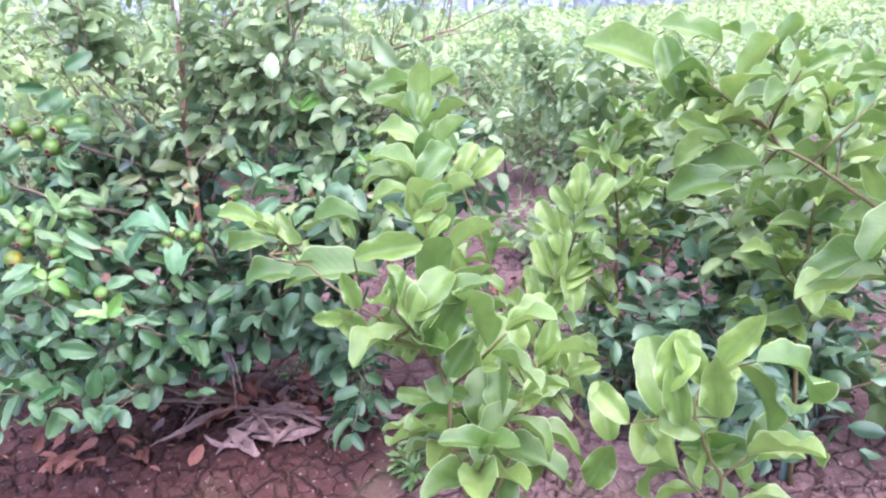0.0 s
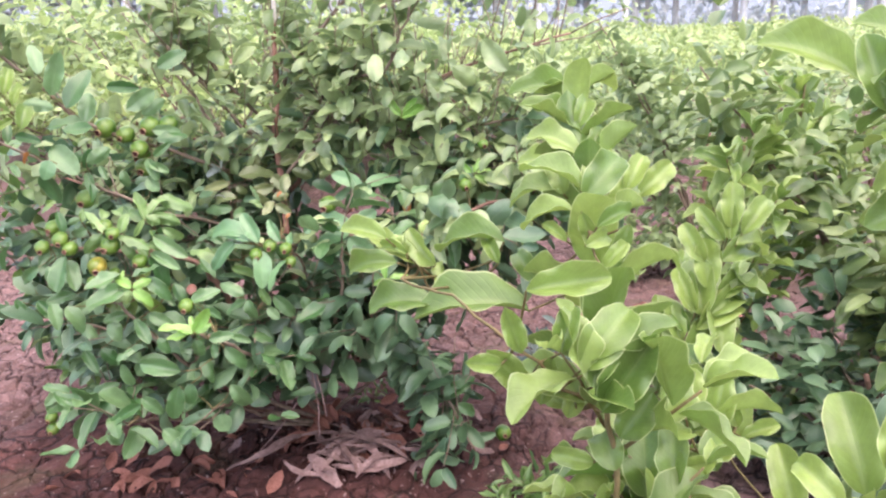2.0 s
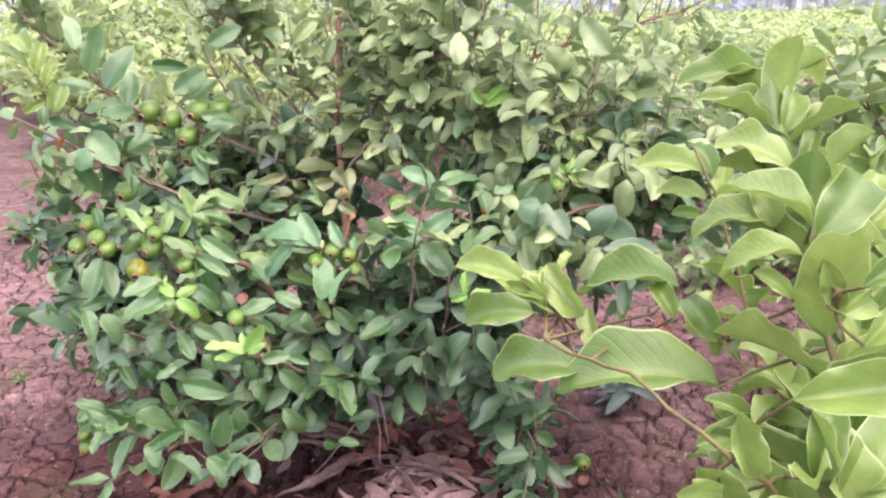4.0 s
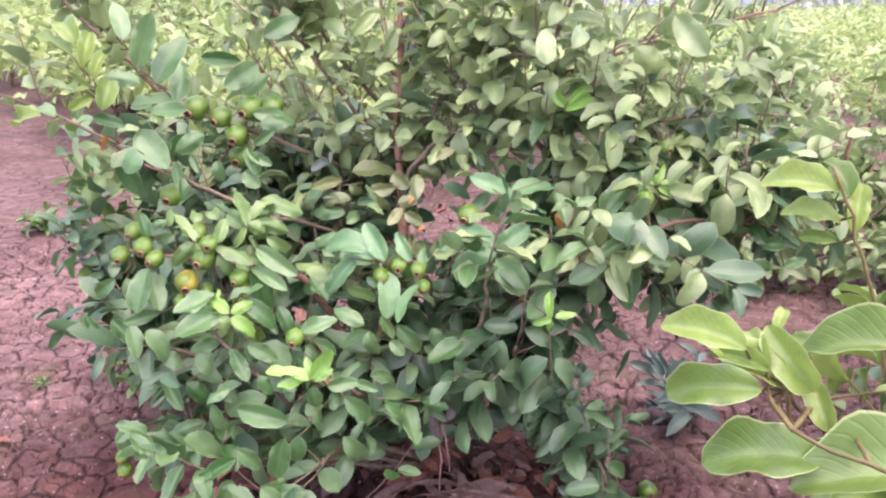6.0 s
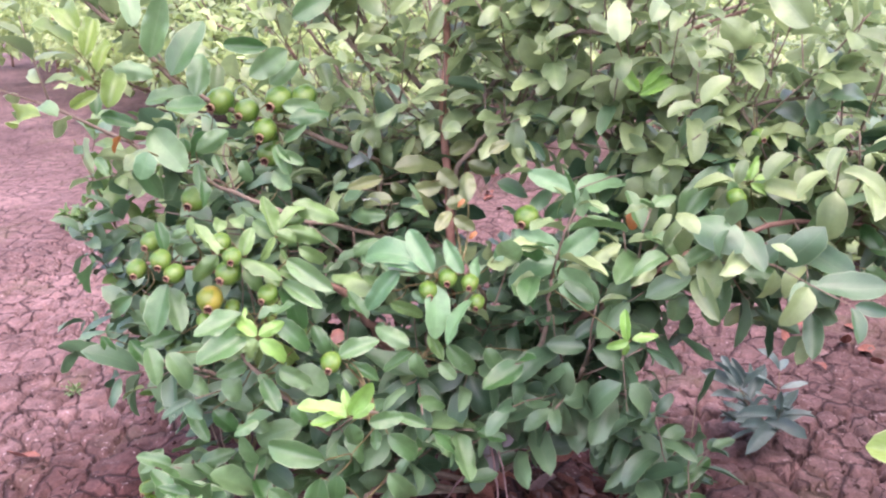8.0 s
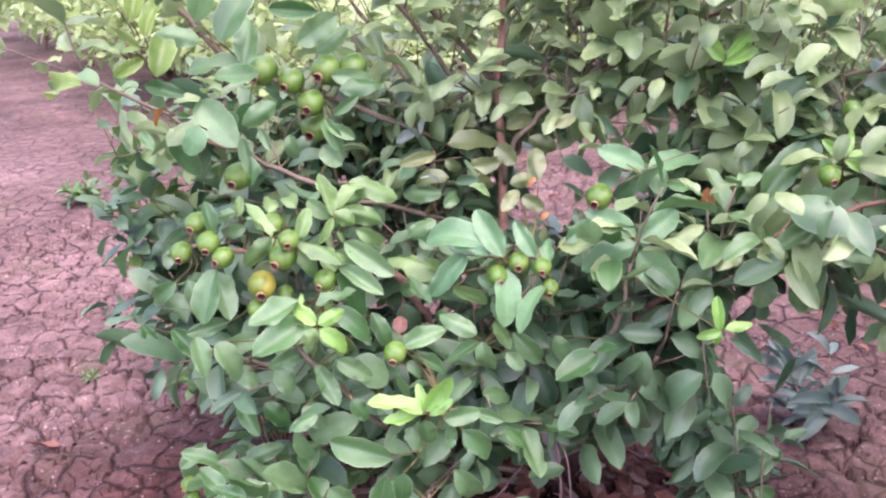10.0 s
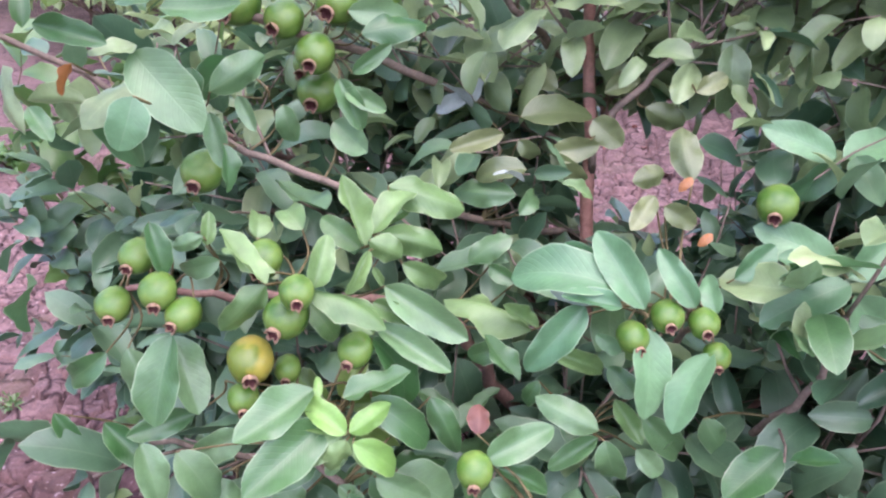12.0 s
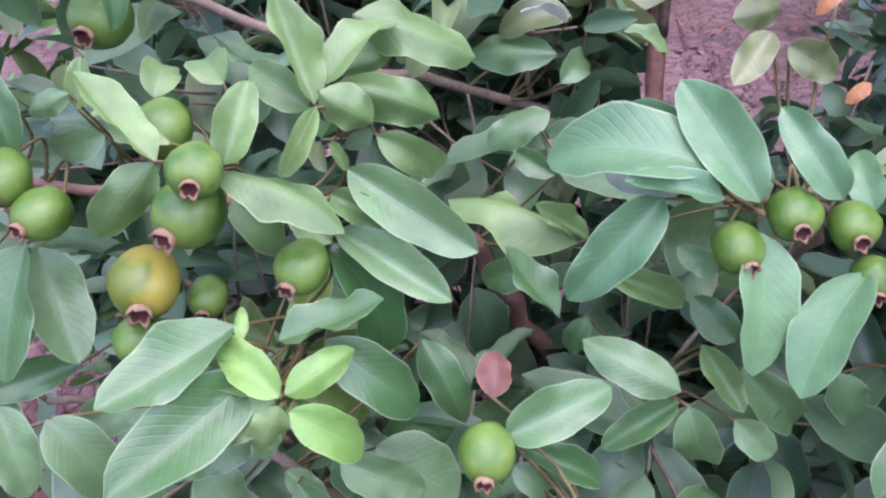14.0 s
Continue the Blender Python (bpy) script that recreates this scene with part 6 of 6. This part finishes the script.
for k in range(34):
    fallen(0.08 + lay.normal(0, 0.1), 0.27 + lay.normal(0, 0.06), lay.uniform(0, 6.28), lay.uniform(0.06, 0.1), dry[k % 3])
for k in range(46):
    a = lay.normal(0, 1, 2)
    fallen(0.0 + a[0] * 0.27, 0.3 + a[1] * 0.13, lay.uniform(0, 6.28), lay.uniform(0.05, 0.085), (dry + pale)[lay.randint(5)])
for k in range(26):
    fallen(-0.42 + lay.normal(0, 0.14), 0.06 + lay.normal(0, 0.05), lay.uniform(0, 6.28), lay.uniform(0.05, 0.08), dry[k % 3])
for k in range(26):
    fallen(1.15 + lay.normal(0, 0.25), 1.4 + lay.normal(0, 0.22), lay.uniform(0, 6.28), lay.uniform(0.04, 0.08), (dry + pale)[lay.randint(5)])
for k in range(30):
    fallen(lay.uniform(-0.6, 0.7), lay.uniform(2.4, 3.6), lay.uniform(0, 6.28), lay.uniform(0.04, 0.09), (dry + pale)[lay.randint(5)])
for k in range(24):
    fallen(1.35 + lay.normal(0, 0.2), 0.95 + lay.normal(0, 0.2), lay.uniform(0, 6.28), lay.uniform(0.04, 0.08), (dry + pale)[lay.randint(5)])
fallen(-1.145, 0.31, 2.2, 0.085, dry[1])
fallen(-0.22, 0.3, 1.7, 0.09, dry[0])


def fallen_fruit(x, y, diameter, end):
    ob = new("fallen_guava", FRUIT_MESH)
    q = (-Vector(end)).to_track_quat("Z", "Y")
    ob.matrix_basis = Matrix.LocRotScale((x, y, soil_height(x, y) + diameter * 0.42), q, (diameter, diameter, diameter * 1.08))
    cal = new("calyx", CALYX_MESH)
    cal.parent = ob
    return tagged(ob, "small green guava lying on red soil", "fruit")


fallen_fruit(0.52, 0.32, 0.045, (0.3, -1, 0.1))


def clods(count, seed):
    """Small crumbs of soil and pale grit strewn over the ground."""
    q = np.random.RandomState(seed)
    verts, faces = [], []
    for k in range(count):
        x, y, s = q.uniform(-2.0, 1.9), q.uniform(-0.3, 3.6), 0.003 + 0.007 * q.rand() ** 3
        for sx, sy, sz in ((1, 0, 0), (-0.5, 0.87, 0), (-0.5, -0.87, 0), (0.1, 0.1, 1.1), (0, 0, -0.5)):
            verts.append((x + (sx + q.uniform(-0.3, 0.3)) * s, y + (sy + q.uniform(-0.3, 0.3)) * s, soil_height(x, y) + s * (sz + 0.2)))
        b = k * 5
        faces.extend([(b, b + 1, b + 3), (b + 1, b + 2, b + 3), (b + 2, b, b + 3), (b + 1, b, b + 4), (b + 2, b + 1, b + 4), (b, b + 2, b + 4)])
    me = mesh_from("soil_crumbs", verts, faces, SOIL)
    return tagged(new("soil_crumbs", me), "loose crumbs of red soil", "soil", kind="stuff")


clods(3500, 12)


# ---- the orchard behind ----
def orchard_bush(seed, height, spread, twigs, size, material, kinds, pairs=3, limbs=True, low=0.35):
    ob = thing("guava_bush", (0, 0, 0), "round leafy guava bush in an orchard row", "bush", "guava bushes")
    r = np.random.RandomState(seed)
    branch("trunk", [(0, 0, -0.03), (0.03, 0.02, height * 0.35), (0, 0, height * 0.6)], 0.016, 0.006, BARK, ob)
    f = Foliage(seed)
    for k in range(12):
        a, e = k * 2.4 + r.uniform(-0.4, 0.4), r.uniform(low, 1.0)
        tip = Vector((math.cos(a) * spread * r.uniform(0.55, 1.0), math.sin(a) * spread * r.uniform(0.55, 1.0), height * e * r.uniform(0.85, 1.1)))
        line = smooth_line([(0, 0, height * 0.1), (tip.x * 0.45, tip.y * 0.45, tip.z * 0.6), tuple(tip)], 5, 0.01, r)
        if limbs:
            v, fc = tube_data(line, [0.008 * (1 - 0.7 * i / len(line)) for i in range(len(line))], 5)
            limb_ob = new("limb", mesh_from("limb", v, fc, TWIG))
            limb_ob.parent = ob
        for j in range(twigs // 12):
            p, d = along(line, 0.25 + 0.75 * (j + 0.5) / (twigs // 12))
            s = Vector(r.normal(0, 1, 3)).normalized()
            f.twig(p, d * 0.6 + s + UP * 0.45, 0.17, pairs, size, radius=0.002)
    f.build(ob, None, kinds, material)
    return ob


r = np.random.RandomState(77)


def plant_row(model, spots, lo=0.9, hi=1.1):
    for n, (x, y) in enumerate(spots):
        m = Matrix.Translation((x, y, 0)) @ Matrix.Rotation(r.uniform(0, 6.28), 4, "Z") @ Matrix.Scale(r.uniform(lo, hi), 4)
        if x < -0.5 and y < 12:
            m = m @ Matrix.Scale(1.42, 4)
        if n >= len(model):
            copy_thing(model[n % len(model)], m)
    for n, (x, y) in enumerate(spots[:len(model)]):
        model[n].matrix_basis = Matrix.Translation((x, y, 0)) @ Matrix.Rotation(r.uniform(0, 6.28), 4, "Z")


orchard_bush(31, 1.12, 0.75, 336, 0.09, CROWN_MID, COARSE, low=0.1).matrix_basis = Matrix.Translation((1.62, 0.55, 0)) @ Matrix.Rotation(2.1, 4, "Z")
orchard_bush(32, 1.12, 0.62, 320, 0.09, CROWN_OLIVE, COARSE, low=0.12).matrix_basis = Matrix.Translation((1.4, 2.05, 0)) @ Matrix.Rotation(0.7, 4, "Z")
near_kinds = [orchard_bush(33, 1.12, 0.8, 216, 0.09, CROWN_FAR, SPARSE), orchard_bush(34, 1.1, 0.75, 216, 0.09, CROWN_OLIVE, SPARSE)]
plant_row(near_kinds, [(3.0, 0.4), (1.15, 3.5), (3.1, 2.2), (2.9, 3.9), (1.5, 4.9), (4.3, 1.4), (4.4, 3.3), (0.7, 5.0), (-0.6, 5.0), (-1.9, 5.4), (-2.3, 4.4), (-2.9, 5.0), (-3.7, 5.3), (-3.2, 6.1), (-4.4, 6.2), (-2.5, 6.2), (-1.4, 3.5), (-1.1, 4.7)])
low_bush = orchard_bush(36, 0.55, 0.42, 132, 0.085, CROWN, COARSE, low=0.2)
low_bush.matrix_basis = Matrix.Translation((1.38, 0.1, 0))
tagged(low_bush, "small low guava bush beside the saplings", "bush", "guava bushes")
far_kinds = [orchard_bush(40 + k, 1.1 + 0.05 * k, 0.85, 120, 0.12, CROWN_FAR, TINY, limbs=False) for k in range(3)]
spots, distant = [], []
for k in range(20):
    y = 6.0 + k * 1.45 + 0.05 * k * k
    for col in range(-26, 40):
        x = col * 1.35 + (0.7 if k % 2 else 0) + r.uniform(-0.2, 0.2)
        if -0.62 * (y + 2) - 2.2 < x < 0.85 * (y + 2) + 1.5 and not (x < -2.4 and y < 7.2):
            (spots if k < 6 else distant).append((x, y + r.uniform(-0.3, 0.3)))
plant_row(far_kinds, spots)
crowns = Foliage(90)
for x, y in distant:
    h = crowns.r.uniform(0.95, 1.25)
    for k in range(90):
        v = Vector(crowns.r.normal(0, 1, 3)).normalized() * crowns.r.uniform(0.6, 1.0)
        p = Vector((x + v.x * 0.85, y + v.y * 0.85, h * (0.62 + 0.38 * v.z)))
        crowns.leaves.append((p, Vector(crowns.r.normal(0, 1, 3)) + UP * 0.3, v + UP, 0.2, 0.9))
rows = thing("orchard_rows", (0, 0, 0), "distant rows of leafy guava bushes", "orchard")
rows["kind"] = "stuff"
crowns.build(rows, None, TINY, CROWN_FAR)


# ---- trees beyond the orchard ----
def far_tree(seed, height, palm):
    ob = thing("palm" if palm else "tree", (0, 0, 0), "tall palm with a haze-paled slender trunk at the orchard's edge" if palm else "hazy grey-green tree at the orchard's edge", "palm" if palm else "tree", "trees at the edge")
    q = np.random.RandomState(seed)
    lean = q.uniform(-0.6, 0.6)
    branch("trunk", [(0, 0, -0.2), (lean * 0.3, 0, height * 0.4), (lean, 0, height * 0.85)], 0.22, 0.12, HAZED_BARK, ob, sides=9)
    placed = []
    top = Vector((lean, 0, height * 0.85))
    if palm:
        for k in range(22):
            a = k * 2.4
            d = Vector((math.cos(a), math.sin(a), q.uniform(-0.5, 0.9))).normalized()
            for j in range(9):
                p = top + d * (0.5 + j * 0.33) - UP * 0.035 * j * j
                s = d.cross(UP).normalized()
                for sign in (-1, 1):
                    placed.append((leaf_matrix(p, s * sign + d * 0.5 - UP * 0.5, UP, 0.8, 0.25), k))
    else:
        for k in range(900):
            v = Vector(q.normal(0, 1, 3))
            v = v.normalized() * (0.5 + 0.5 * q.rand())
            c = Vector((q.uniform(-0.8, 0.8), q.uniform(-0.8, 0.8), q.uniform(-1.4, 0.6)))
            placed.append((leaf_matrix(top + Vector((v.x * 2.1, v.y * 2.1, v.z * height * 0.4)) + c * 0.9, Vector(q.normal(0, 1, 3)) - UP * 0.3, v + UP, q.uniform(0.4, 0.75), 0.9), k))
    joined("crown", placed, TINY, TREE_HAZED, ob)
    return ob


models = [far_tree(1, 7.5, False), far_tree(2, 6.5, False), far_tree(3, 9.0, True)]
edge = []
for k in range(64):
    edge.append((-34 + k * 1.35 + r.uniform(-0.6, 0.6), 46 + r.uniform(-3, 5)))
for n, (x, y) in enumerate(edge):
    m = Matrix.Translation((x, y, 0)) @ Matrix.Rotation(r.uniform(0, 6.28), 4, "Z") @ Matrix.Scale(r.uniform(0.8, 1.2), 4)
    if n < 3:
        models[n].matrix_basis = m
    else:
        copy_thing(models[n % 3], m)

# Low bluish growth between the trunks, its haze put into the leaf colour.
thicket = Foliage(95)
for k in range(9500):
    x, z = thicket.r.uniform(-60, 80), 3.6 * thicket.r.rand() ** 1.3
    p = Vector((x, 53 + thicket.r.uniform(-2, 6), z * (0.75 + 0.3 * math.sin(x * 0.9) * math.sin(x * 0.37))))
    thicket.leaves.append((p, Vector(thicket.r.normal(0, 1, 3)), Vector(thicket.r.normal(0, 1, 3)) + UP, thicket.r.uniform(0.5, 0.95), 1.0))
belt = thing("thicket", (0, 53, 0), "hazy blue-grey thicket behind the edge trees", "thicket")
belt["kind"] = "stuff"
thicket.build(belt, None, TINY, TREE_HAZED, crown="foliage")
